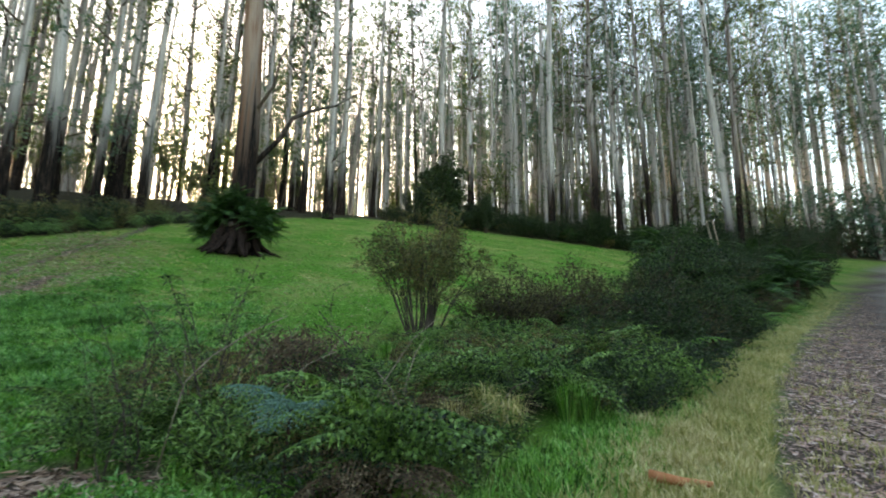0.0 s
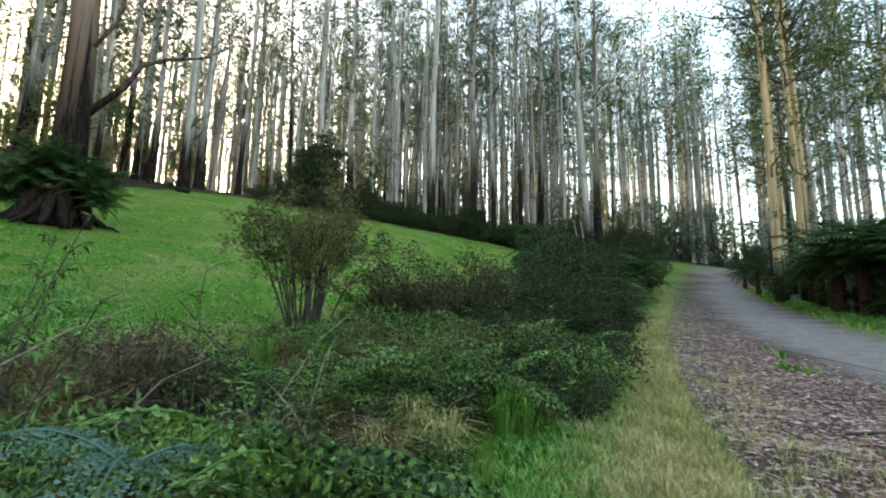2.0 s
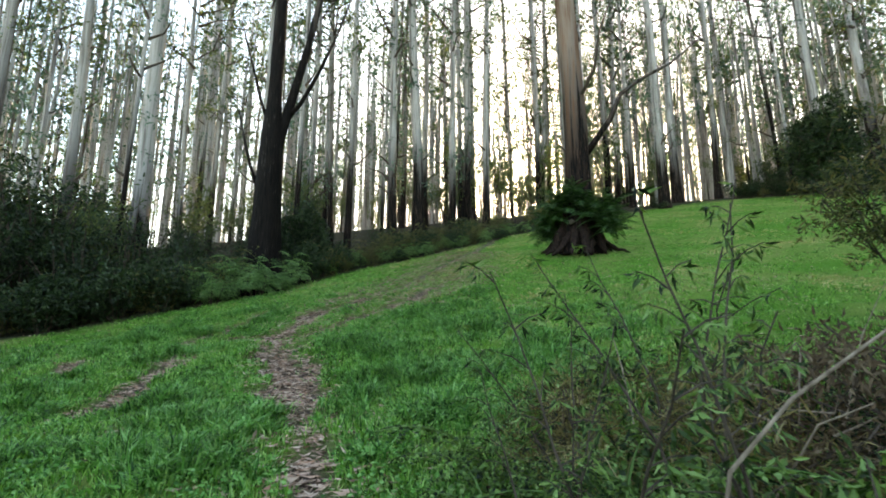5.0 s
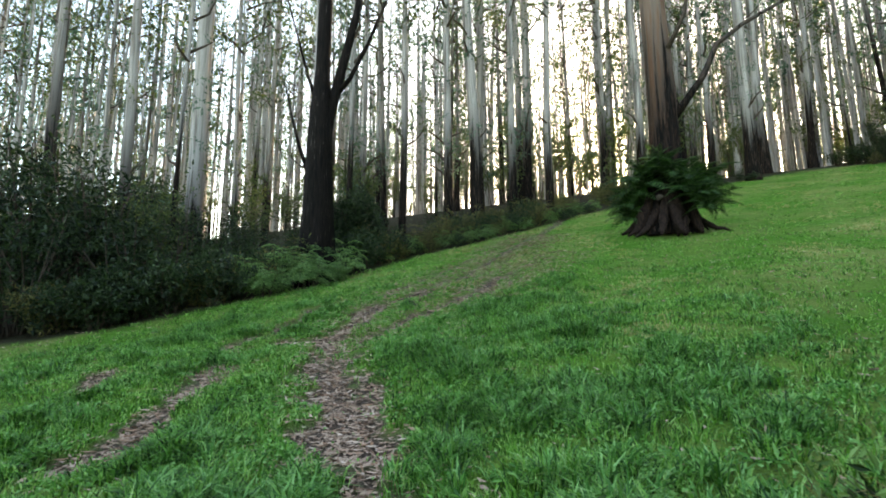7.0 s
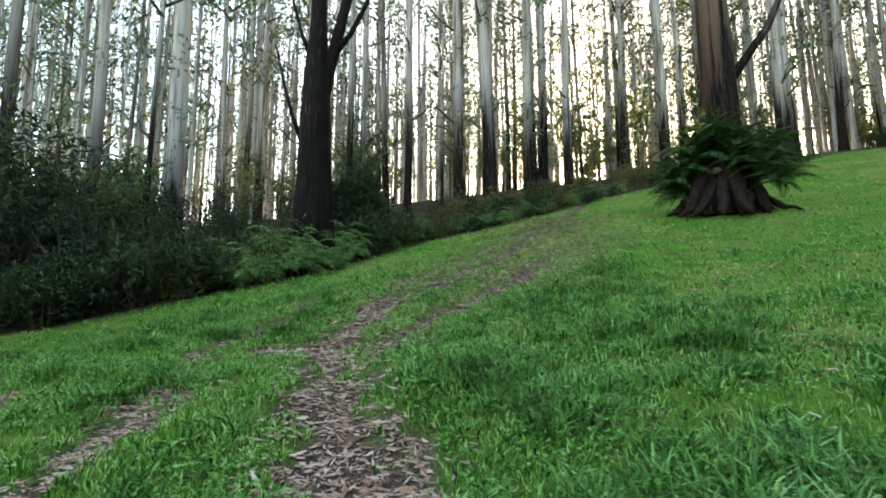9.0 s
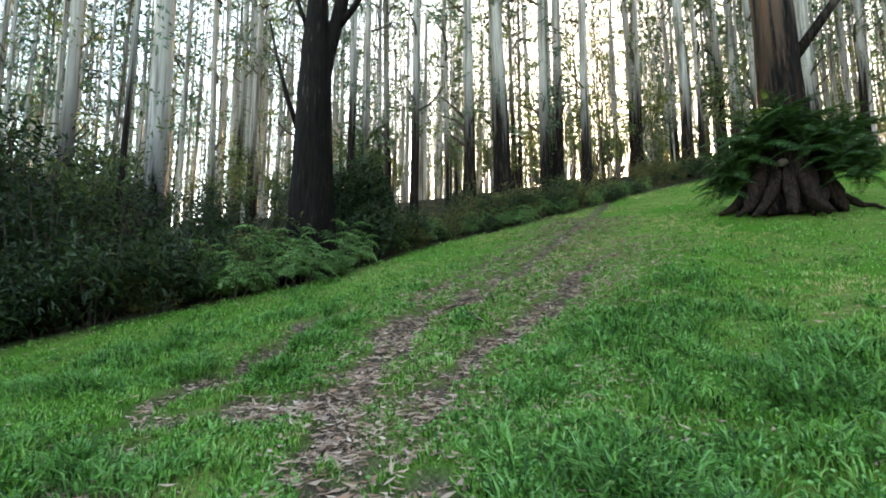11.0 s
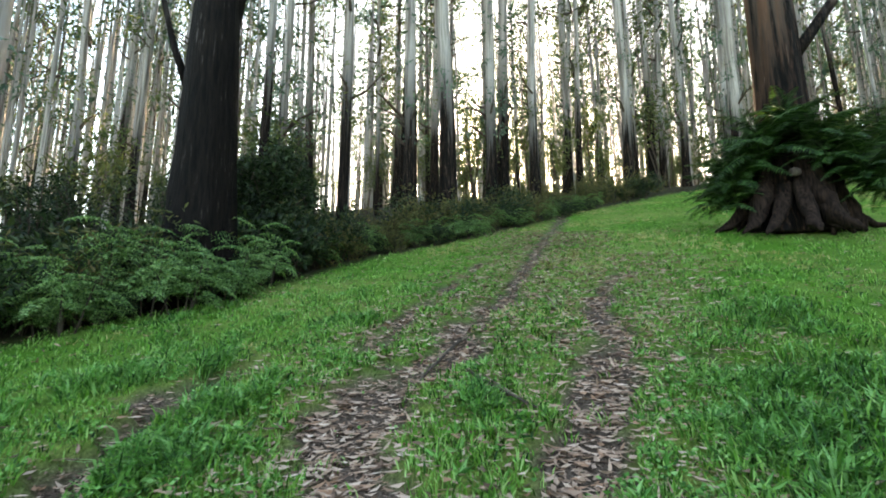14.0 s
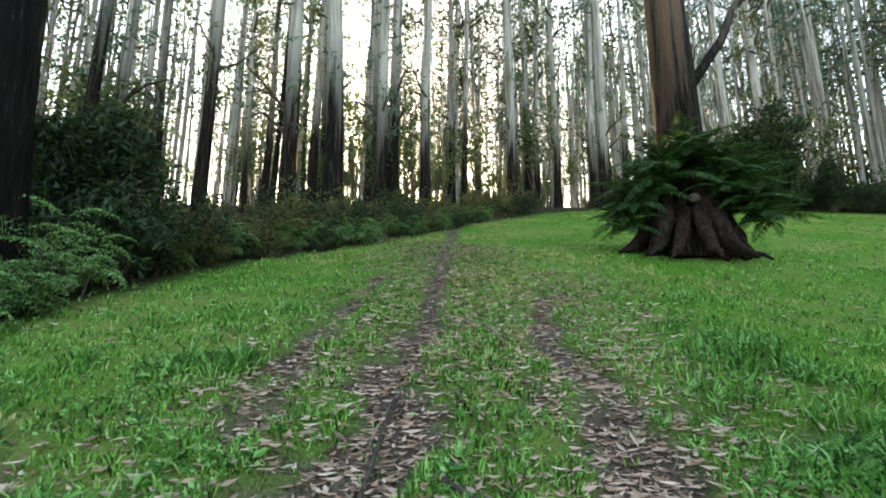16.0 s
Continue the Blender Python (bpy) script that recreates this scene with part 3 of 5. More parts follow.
for x, y, d in PLACED + fill:
    k = int(tree_rng.integers(len(TREE_KINDS)))
    s, turn, tall = d / (1.15 if (x, y, d) in fill else 1.4), tree_rng.uniform(0, 360), tree_rng.uniform(0.85, 1.12)
    m = pose(x, y, z_at(x, y), tree_rng.normal() * 0.8, tree_rng.normal() * 0.8, turn)
    t = copy_thing(TREE_KINDS[k], m @ Matrix.Diagonal((1, 1, tall, 1)))
    for child in t.children:
        if child.name.startswith("trunk"):
            child.scale = (s, s, 1)
put(SUNLIT_KIND, 44.5, 36.0)
for x, y, d in ROADSIDE:
    t = copy_at(SUNLIT_KIND, x, y, tree_rng.uniform(0, 360), 1, tree_rng.uniform(0.9, 1.1))
    for child in t.children:
        if child.name.startswith("trunk"):
            child.scale = (d / 0.9, d / 0.9, 1)


def far_forest():
    """The woods beyond, too many to count."""
    rng = np.random.default_rng(77)
    trunks, tufts, n = [], [], 0
    while n < 480:
        yaw, d = (rng.uniform(-78, 100) if n % 4 else rng.uniform(-78, 5)), 98 + 70 * rng.uniform(0, 1)
        x, y = -5 - d * math.sin(radians(yaw)), 10 + d * math.cos(radians(yaw))
        if float(segment_distance(x, y, ROAD_MIDDLE)) < 6:
            continue
        n += 1
        z, h, r = z_at(x, y), rng.uniform(34, 50) * (1.3 if yaw < 5 else 1.0), rng.uniform(0.2, 0.42)
        trunks.append(tube([(x, y, z - 0.5), (x + rng.normal() * 0.4, y, z + h * 0.5), (x + rng.normal() * 0.8, y, z + h)], [r * 1.3, r * 0.8, r * 0.2], 5))
        k = 34
        c = np.stack([x + rng.normal(size=k) * 2.2, y + rng.normal(size=k) * 2.2, z + h * rng.uniform(0.25, 1.02, k) ** 0.7], 1)
        tufts.append(c)
        if yaw < 10:
            k = 26
            tufts.append(np.stack([x + rng.normal(size=k) * 3.0, y + rng.normal(size=k) * 3.0, z + rng.uniform(0.3, 12, k)], 1))
    slim = 0
    while slim < 420:
        yaw, d = rng.uniform(-40, 98), rng.uniform(52, 105)
        x, y = -5 - d * math.sin(radians(yaw)), 10 + d * math.cos(radians(yaw))
        if float(segment_distance(x, y, ROAD_MIDDLE)) < 6 or float(forest_mask(x, y)) < 0.95:
            continue
        slim += 1
        z, h, r = z_at(x, y), rng.uniform(30, 48), rng.uniform(0.12, 0.27)
        lean = rng.normal(size=2) * 0.8
        trunks.append(tube([(x, y, z - 0.5), (x + lean[0] * 0.3, y + lean[1] * 0.3, z + h * 0.5), (x + lean[0], y + lean[1], z + h)], [r * 1.2, r * 0.8, r * 0.2], 5))
        k = 4
        tufts.append(np.stack([x + rng.normal(size=k) * 1.6, y + rng.normal(size=k) * 1.6, z + h * rng.uniform(0.3, 1.0, k)], 1))
    v, f = joined(trunks)
    tagged(new("far_gum_trunks", mesh_from("far_gum_trunks", v, f, M_BARK)), "distant dense stand of slim gum trunks", "forest", kind="stuff")
    c = np.concatenate(tufts)
    lv, lf = cloud(rng, c, np.full(len(c), 1.8), 13, 0.72, 0.30, 0.4, 0.6)
    tagged(new("far_gum_foliage", mesh_from("far_gum_foliage", lv, lf, M_GUM_BLUE)), "distant grey-green gum foliage with gaps of sky", "forest", kind="stuff")


far_forest()


def screen_woods_behind():
    """Unseen woods at the walker's back, across the road, added to block low sky light."""
    rng = np.random.default_rng(78)
    trunks, tufts = [], []
    for n in range(120):
        yaw, d = rng.uniform(104, 290), 34 + 50 * rng.uniform(0, 1)
        x, y = 2 - d * math.sin(radians(yaw)), -2 + d * math.cos(radians(yaw))
        if float(segment_distance(x, y, ROAD_MIDDLE)) < 7:
            continue
        # height h sets how much sky light reaches the ground and trunk fronts
        z, h, r = z_at(x, y), rng.uniform(12, 18), rng.uniform(0.2, 0.4)
        trunks.append(tube([(x, y, z - 0.5), (x, y, z + h * 0.5), (x, y, z + h)], [r * 1.3, r * 0.8, r * 0.2], 5))
        tufts.append(np.stack([x + rng.normal(size=40) * 2.2, y + rng.normal(size=40) * 2.2, z + h * rng.uniform(0.02, 1.0, 40)], 1))
    tagged(new("rear_gum_trunks", mesh_from("rear_gum_trunks", *joined(trunks), M_BARK)), "unseen dense stand of gum trunks across the road, added to block low sky light", "forest", kind="stuff")
    c = np.concatenate(tufts)
    tagged(new("rear_screen_foliage", mesh_from("rear_screen_foliage", *cloud(rng, c, np.full(len(c), 1.8), 10, 1.1, 0.5, 0.4, 0.6), M_GUM)), "unseen grey-green gum foliage across the road, added to block low sky light", "forest", kind="stuff")


screen_woods_behind()


def stump_gum():
    rng = np.random.default_rng(3)
    t = thing("old_gum_tree", "old gum tree with a broad fluted root base and ferns", "tree")
    part("trunk", trunk_mesh(rng, 46, [(-1, 1.2), (0.0, 1.0), (0.3, 0.92), (0.8, 0.80), (1.5, 0.70), (2.4, 0.62), (4, 0.57), (9, 0.50), (22, 0.38), (46, 0.1)],
                             M_BARK_RED, (-0.012, 0.006), 72, 7, 56, 0.1, 0.03), t)
    part("limb", limb_mesh(rng, [(0.30, 0.15, 4.5), (0.85, 0.35, 5.3), (1.5, 0.65, 6.3), (2.0, 0.85, 7.5), (2.9, 1.15, 8.1), (4.2, 1.5, 8.6), (5.4, 1.9, 9.6)], 0.17, 0.04, M_BARK_BIG), t, "dark bare side limb")
    part("limb", limb_mesh(rng, [(0.5, -0.1, 7.6), (1.2, -0.1, 8.8), (1.5, 0, 10.6), (2.2, 0.2, 12.4)], 0.1, 0.03, M_TWIG), t)
    (lv, lf), (bv, bf) = crown(rng, 46, 21, 5.5, 60, 34, 0.42, 0.13, 1.25)
    kin("crown", mesh_from("crown", lv, lf, M_GUM), t)
    kin("branchwork", mesh_from("branchwork", bv, bf, M_TWIG), t)
    for i in range(24):
        a = i / 24 * 2 * math.pi + rng.uniform(-0.24, 0.24)
        d = np.array([math.cos(a), math.sin(a), 0])
        w = np.array([-d[1], d[0], 0]) * rng.normal() * 0.22
        out, fat, top = rng.uniform(1.15, 2.15), rng.uniform(0.30, 1.10), rng.uniform(0.6, 2.6)
        slope = -0.12 * d[0] + 0.20 * d[1]
        pts_ = [d * (0.80 - 0.10 * top) + np.array([0, 0, top]), d * (0.84 - 0.04 * top) + w * 0.25 + np.array([0, 0, 0.62 * top]),
                d * 0.98 + w * 0.5 + np.array([0, 0, 0.34 * top + 0.05 + slope * 0.5]), d * (0.62 + 0.40 * out) + w * 0.8 + np.array([0, 0, 0.14 + slope * 0.9]), d * out + w * 1.3 + np.array([0, 0, -0.10 + slope * 1.3])]
        fine = [np.array([np.interp(q, range(5), [pt[k] for pt in pts_]) for k in range(3)]) + rng.normal(size=3) * 0.025 for q in np.linspace(0, 4, 12)]
        v, f = tube(fine, np.interp(np.linspace(0, 4, 12), range(5), [0.06, 0.15, 0.20, 0.15, 0.04]) * fat * rng.uniform(0.82, 1.18, 12), 9, 0.28, 0, rng)
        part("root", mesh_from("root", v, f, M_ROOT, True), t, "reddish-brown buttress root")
    bm = bmesh.new()
    bmesh.ops.create_icosphere(bm, subdivisions=2, radius=0.12, matrix=pose(0.05, -1.02, 1.2) @ Matrix.Diagonal((1.1, 0.7, 1, 1)))
    for v in bm.verts:
        v.co += v.normal * 0.02 * noise.noise(v.co * 9)
    me = bpy.data.meshes.new("burl")
    bm.to_mesh(me)
    bm.free()
    me.materials.append(M_TWIG)
    me.shade_smooth()
    part("burl", me, t, "pale rounded burl")
    put(t, -10.3, 22.9)


def fork_gum():
    rng = np.random.default_rng(4)
    t = thing("forked_gum_tree", "dark rough-barked gum tree that forks into leaning limbs", "tree")
    r, u = np.array([0.777, 0.629, 0.0]), np.array([0.0, 0.0, 1.0])
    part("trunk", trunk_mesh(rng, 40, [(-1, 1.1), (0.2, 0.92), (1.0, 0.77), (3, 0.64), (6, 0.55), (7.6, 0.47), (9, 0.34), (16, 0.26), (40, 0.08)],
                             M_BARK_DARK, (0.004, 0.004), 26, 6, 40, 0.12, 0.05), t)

    def bough(r0, r1, *steps):
        return limb_mesh(rng, [r * a + u * b for a, b in steps], r0, r1, M_BARK_DARK, 9)

    part("limb", bough(0.27, 0.10, (0.08, 5.6), (0.38, 7.4), (0.85, 9.4), (1.5, 12.2), (2.1, 15.5), (2.8, 20.0)), t, "leaning pale side limb")
    part("limb", bough(0.13, 0.04, (0.6, 8.3), (1.3, 9.2), (2.0, 10.6), (2.9, 12.8), (3.6, 15.0)), t)
    part("limb", bough(0.11, 0.03, (-0.45, 4.7), (-0.95, 6.0), (-1.35, 7.4), (-1.7, 8.9)), t, "dead broken side limb")
    part("limb", bough(0.09, 0.03, (-0.3, 8.3), (-0.7, 9.4), (-1.2, 11.2), (-1.9, 13.6)), t)
    (lv, lf), (bv, bf) = crown(rng, 40, 20, 5.0, 55, 32, 0.42, 0.13, 1.2)
    kin("crown", mesh_from("crown", lv, lf, M_GUM), t)
    kin("branchwork", mesh_from("branchwork", bv, bf, M_TWIG), t)
    put(t, -21.5, 13.65)


def grey_gum():
    rng = np.random.default_rng(6)
    t = thing("grey_gum_tree", "thick smooth grey gum trunk among dark shrubs", "tree")
    part("trunk", trunk_mesh(rng, 45, [(-1, 0.8), (0.3, 0.62), (1.5, 0.50), (5, 0.44), (12, 0.40), (45, 0.1)], M_BARK, (0.01, 0.0), 20, 5, 34), t)
    (lv, lf), (bv, bf) = crown(rng, 45, 20, 5.0, 55, 32, 0.42, 0.13, 1.2)
    kin("crown", mesh_from("crown", lv, lf, M_GUM_BLUE), t)
    kin("branchwork", mesh_from("branchwork", bv, bf, M_TWIG), t)
    put(t, -31.0, 11.45)


stump_gum()
fork_gum()
grey_gum()


# ---- ferns ----
def frond_mesh(seed, length, pairs, pinna, mat, rise=0.55, drop=0.75, leaflets=0):
    rng = np.random.default_rng(seed)
    s = np.linspace(0, 1, 9)

    def at(q):
        return np.stack([0.92 * length * q, 0 * q, length * (rise * q - drop * q * q)], -1)

    rv, rf = tube(at(s), np.linspace(0.012, 0.003, 9) * length, 4)
    q = np.repeat(np.linspace(0.10, 0.985, pairs), 2)
    sign = np.tile([1.0, -1.0], pairs)
    size = pinna * np.sin(np.pi * np.clip(0.16 + 0.84 * q, 0, 1)) ** 0.7 * rng.uniform(0.88, 1.1, len(q)) + 0.02 * length
    slope = np.stack([np.full_like(q, 0.92), 0 * q, rise - 2 * drop * q], -1)
    way = sign[:, None] * np.array([0, 1.0, 0]) + unit(slope) * 0.35 + np.array([0, 0, -0.22]) + rng.normal(size=(len(q), 3)) * 0.05
    way = unit(way)
    root = at(q)
    gap = 0.9 * length / pairs
    if leaflets:
        k = np.linspace(0.12, 0.97, leaflets)
        base = (root[:, None] + way[:, None] * (size[:, None] * k[None])[..., None] + np.array([0, 0, -0.10]) * (size[:, None] * k[None] ** 2)[..., None])
        forward = unit(slope)[:, None] * np.ones((1, leaflets, 1))
        out = []
        for sg in (1, -1):
            d = unit(forward * sg + way[:, None] * 0.5)
            ll = (gap * 0.62 * (1.08 - k[None]) + 0.004) * np.ones((len(q), 1))
            ww = size[:, None] / leaflets * 1.0 * np.ones((1, leaflets))
            out.append(leaves(rng, base.reshape(-1, 3), d.reshape(-1, 3), ll.ravel(), ww.ravel() * 0.9, 0.1))
        (v1, f1), (v2, f2) = out
        lv, lf = np.concatenate([v1, v2]), np.concatenate([f1, f2 + len(v1)])
    else:
        side = unit(slope)
        mid = root + way * size[:, None] * 0.4
        tip = root + way * size[:, None] + np.array([0, 0, -0.18]) * size[:, None]
        w = gap * 0.44
        lv = np.stack([root, mid + side * w, tip, mid - side * w], 1).reshape(-1, 3)
        lf = np.arange(4 * len(q)).reshape(-1, 4)
    v, f = joined([(rv, rf), (lv, lf.tolist())])
    return mesh_from("frond", v, f, mat)


def fern(name, label, seed, trunk_h, fronds, meshes, category="fern", group="", droop=(0, 35), skirt=0, stalk=0.2):
    rng = np.random.default_rng(seed)
    t = thing(name, label, category, group)
    if trunk_h:
        z = np.linspace(-0.2, trunk_h, 8)
        v, f = tube(np.stack([0.05 * np.sin(z), 0.04 * np.cos(z * 1.4), z], 1), np.linspace(1.1, 0.75, 8) * stalk, 10, 0.16, 0, rng)
        part("trunk", mesh_from("trunk", v, f, M_FIBRE), t, "dark fibrous fern trunk")
    for i in range(fronds):
        ob = part("frond", meshes[i % len(meshes)], t)
        ob.matrix_basis = pose(0, 0, trunk_h, rng.normal() * 8, rng.uniform(*droop) - 12, i * 360 / fronds * 1.0 + rng.uniform(-14, 14)) @ Matrix.Scale(rng.uniform(0.75, 1.1), 4)
    for i in range(skirt):
        ob = part("dead_frond", meshes[i % len(meshes)], t, "brown hanging dead frond")
        ob.matrix_basis = pose(0, 0, trunk_h - 0.1, 0, 55 + rng.uniform(0, 18), rng.uniform(0, 360)) @ Matrix.Scale(0.7, 4)
    return t


F_TREE = [frond_mesh(1, 2.2, 26, 0.42, M_FERN, 0.75, 0.85), frond_mesh(2, 1.9, 24, 0.38, M_FERN, 0.5, 0.8)]
F_LIGHT = [frond_mesh(3, 1.0, 18, 0.24, M_FERN_LIGHT, 0.7, 0.75, 7)]
F_BLUE = [frond_mesh(4, 1.1, 16, 0.34, M_FERN_BLUE, 0.55, 0.6, 9), frond_mesh(5, 0.9, 15, 0.28, M_FERN_BLUE, 0.5, 0.5, 8)]
F_BRACKEN = [frond_mesh(6, 1.0, 13, 0.30, M_GREEN, 0.85, 0.75, 5), frond_mesh(7, 0.85, 12, 0.27, M_GREEN, 0.7, 0.7, 5)]
F_BUSH = [frond_mesh(9, 0.85, 9, 0.30, M_FERN_BUSH, 0.7, 0.85, 4), frond_mesh(10, 0.7, 8, 0.26, M_FERN_BUSH, 0.5, 0.8, 4)]
F_DEAD = [frond_mesh(8, 0.9, 14, 0.26, M_BRACKEN, 0.6, 0.8, 6)]

tree_fern = fern("tree_fern", "dark green tree fern with arching fronds on a fibrous trunk", 21, 1.5, 22, F_TREE, "tree fern", "tree ferns", (-42, 22))
low_fern = fern("low_tree_fern", "low spreading dark green tree fern", 22, 0.7, 20, F_TREE, "tree fern", "tree ferns", (-40, 20))
clinging_fern = fern("clinging_fern", "dark green fern growing on the flared root base of a gum", 27, 0.05, 17, F_TREE, "fern", "ferns on the old gum", (-50, 14), stalk=0.02)
light_fern = fern("ground_fern", "bright green ground fern at the ditch edge", 23, 0.06, 9, F_LIGHT, "fern", "bright ferns", (-15, 30), stalk=0.02)
blue_fern = fern("bluish_bracken", "bluish-green bracken with broad lacy fronds", 24, 0.72, 3, F_BLUE, "fern", "bracken", (-5, 30), stalk=0.02)
bracken = fern("bracken_clump", "green bracken clump with lacy fronds", 25, 0.30, 12, F_BRACKEN, "fern", "bracken", (-30, 35), stalk=0.02)
dead_bracken = fern("dead_bracken_clump", "brown dead bracken fronds in the undergrowth", 26, 0.25, 7, F_DEAD, "fern", "bracken", (-10, 50), stalk=0.02)


def fern_bush(seed):
    """Several tall stalks with tiers of spreading fronds."""
    rng = np.random.default_rng(seed)
    t = thing("fern_bush", "leafy fern bush with layered light green fronds by the forked gum", "fern", "fern bushes")
    for i in range(5):
        a, k = rng.uniform(0, 6.28), rng.uniform(0.1, 0.5)
        h = rng.uniform(0.75, 1.45)
        foot, top = np.array([k * 0.4 * math.cos(a), k * 0.4 * math.sin(a), -0.05]), np.array([k * math.cos(a), k * math.sin(a), h])
        part("stalk", mesh_from("stalk", *tube([foot, (foot + top) / 2, top], [0.016, 0.013, 0.007], 5), M_TWIG), t)
        for j in range(8):
            s = 1 - 0.62 * (j / 8)
            q = foot + (top - foot) * s
            ob = part("frond", F_BUSH[j % 2], t)
            ob.matrix_basis = pose(*q, rng.normal() * 10, rng.uniform(-14, 22), rng.uniform(0, 360)) @ Matrix.Scale(rng.uniform(0.65, 0.95), 4)
    return t


bush_fern = fern_bush(28)
fern_rng = np.random.default_rng(8)


def scatter(kind, spots_list, low, high, sink=0.03):
    for i, (x, y, *extra) in enumerate(spots_list):
        s = extra[0] if extra else fern_rng.uniform(low, high)
        copy_at(kind, x, y, fern_rng.uniform(0, 360), s, s * fern_rng.uniform(0.9, 1.1), sink)


put(tree_fern, 20.0, 26.4)
scatter(tree_fern, [(12.4, 25.4, 1.25), (24.2, 31.6, 1.1), (17.3, 31.5, 1.2), (23.5, 44.0, 1.3), (21.5, 47.0, 1.2), (26.0, 39.0, 1.2), (18.5, 25.0, 0.9),
                    (22.4, 9.6, 1.55), (23.9, 12.0, 1.6), (25.4, 14.6, 1.6), (27.2, 17.2, 1.6), (29.4, 21.0, 1.6), (31.9, 24.0, 1.5), (35.4, 27.0, 1.4),
                    (24.2, 15.4, 1.8), (25.8, 17.6, 1.9), (27.6, 20.0, 1.8), (24.9, 9.8, 2.1), (22.9, 13.2, 1.5), (30.2, 13.4, 2.2), (28.2, 10.6, 2.2), (26.9, 13.0, 2.1), (28.9, 16.5, 2.0), (31.4, 19.5, 1.9), (21.4, 7.0, 1.5), (23.4, 7.5, 1.8), (21.0, 5.0, 1.4), (38.0, 33.5, 1.1), (44.0, 40.0, 1.1)], 1, 1)
put(low_fern, 22.2, 28.5)
scatter(low_fern, [(20.4, 7.8), (21.8, 10.6), (23.6, 13.4), (25.6, 16.4), (28.2, 19.6), (31.0, 22.6), (16.8, 24.2), (14.6, 21.6), (9.0, 51.5), (14.0, 50.5), (18.0, 50.0), (5.0, 52.0)], 0.7, 1.0)
base_z = z_at(-10.3, 22.9)
clinging_fern.matrix_basis = pose(-10.75, 22.1, base_z + 1.7, 14, -6, 0) @ Matrix.Scale(0.8, 4)
for dx, dy, dz, turn, s in ((0.5, -0.75, 1.9, 70, 0.8), (-0.95, -0.35, 1.45, 200, 0.85), (1.05, -0.3, 1.35, 20, 0.85), (-1.3, -0.4, 0.95, 250, 0.75), (1.4, -0.4, 0.9, 310, 0.75), (0.7, 0.4, 2.0, 10, 0.7), (-0.7, 0.4, 2.0, 100, 0.7),
                             (0.15, -0.8, 2.25, 33, 0.72), (-0.55, -0.75, 2.05, 160, 0.8), (0.95, -0.65, 1.55, 290, 0.75), (-1.25, -0.15, 1.2, 120, 0.85), (1.35, 0.0, 1.6, 80, 0.85), (0.0, -0.65, 2.6, 210, 0.62), (1.6, -0.4, 0.75, 150, 0.7), (-1.5, -0.3, 0.8, 45, 0.65), (-0.8, -0.8, 1.45, 75, 0.62), (0.7, -0.9, 1.35, 190, 0.6), (-1.45, -0.6, 0.55, 200, 0.6), (1.65, -0.7, 0.5, 340, 0.62), (1.3, -0.85, 1.0, 0, 0.7), (-1.2, -0.8, 1.05, 180, 0.7)):
    copy_thing(clinging_fern, pose(-10.3 + dx, 22.9 + dy, base_z + dz, 0, 0, turn) @ Matrix.Scale(s, 4))
put(light_fern, 4.3, 8.9)
scatter(light_fern, [(4.6, 9.5), (10.8, 16.6, 1.2), (11.6, 17.6, 1.3), (13.4, 19.3, 1.4), (14.5, 20.5, 1.3), (9.0, 14.6, 1.0), (19.2, 7.6, 1.2), (20.6, 9.4, 1.2), (18.2, 5.8, 1.1), (22.2, 11.8, 1.2), (24.4, 14.6, 1.3)], 0.9, 1.2)
blue_fern.matrix_basis = pose(-1.25, 3.95, z_at(-1.25, 3.95) - 0.03, 0, 0, 40) @ Matrix.Scale(0.9, 4)
scatter(blue_fern, [(-1.75, 4.5, 0.6)], 0.8, 1.0)


# ---- shrubs and undergrowth ----
def shrub(name, label, seed, h, r, stems, clumps, per, leaf_l, leaf_w, leaf_mat, radius, group="shrubs", upright=0.6, squash=0.75, category="shrub", low=0.15, stem_r=0.02):
    rng = np.random.default_rng(seed)
    t = thing(name, label, category, group)
    ends, tubes = [], []
    for i in range(stems):
        a, k = rng.uniform(0, 2 * math.pi), math.sqrt(rng.uniform(0.02, 1))
        top = np.array([r * k * math.cos(a), r * k * math.sin(a), h * rng.uniform(0.6, 1.0) * (1 - 0.35 * k * k)])
        foot = np.array([0.12 * r * math.cos(a), 0.12 * r * math.sin(a), -0.1])
        mid = foot * (1 - upright) + top * upright * np.array([0.55, 0.55, 1]) + rng.normal(size=3) * 0.05 * h
        mid[2] = top[2] * 0.55
        tubes.append(tube([foot, mid, top], [stem_r, stem_r * 0.7, stem_r * 0.25], 5))
        ends.append((foot, mid, top))
    c = []
    for i in range(clumps):
        foot, mid, top = ends[int(rng.integers(stems))]
        q = rng.uniform(low, 1.0) ** 0.7
        p = mid + (top - mid) * (q * 2 - 1) if q > 0.5 else foot + (mid - foot) * q * 2
        c.append(p + rng.normal(size=3) * 0.10 * r)
    c = np.array(c)
    c[:, 2] = np.maximum(c[:, 2], radius * 0.4)
    kin("stemwork", mesh_from("stemwork", *joined(tubes), M_TWIG), t)
    kin("foliage", mesh_from("foliage", *cloud(rng, c, radius * rng.uniform(0.6, 1.3, clumps), per, leaf_l, leaf_w, 0.1, squash), leaf_mat), t)
    return t


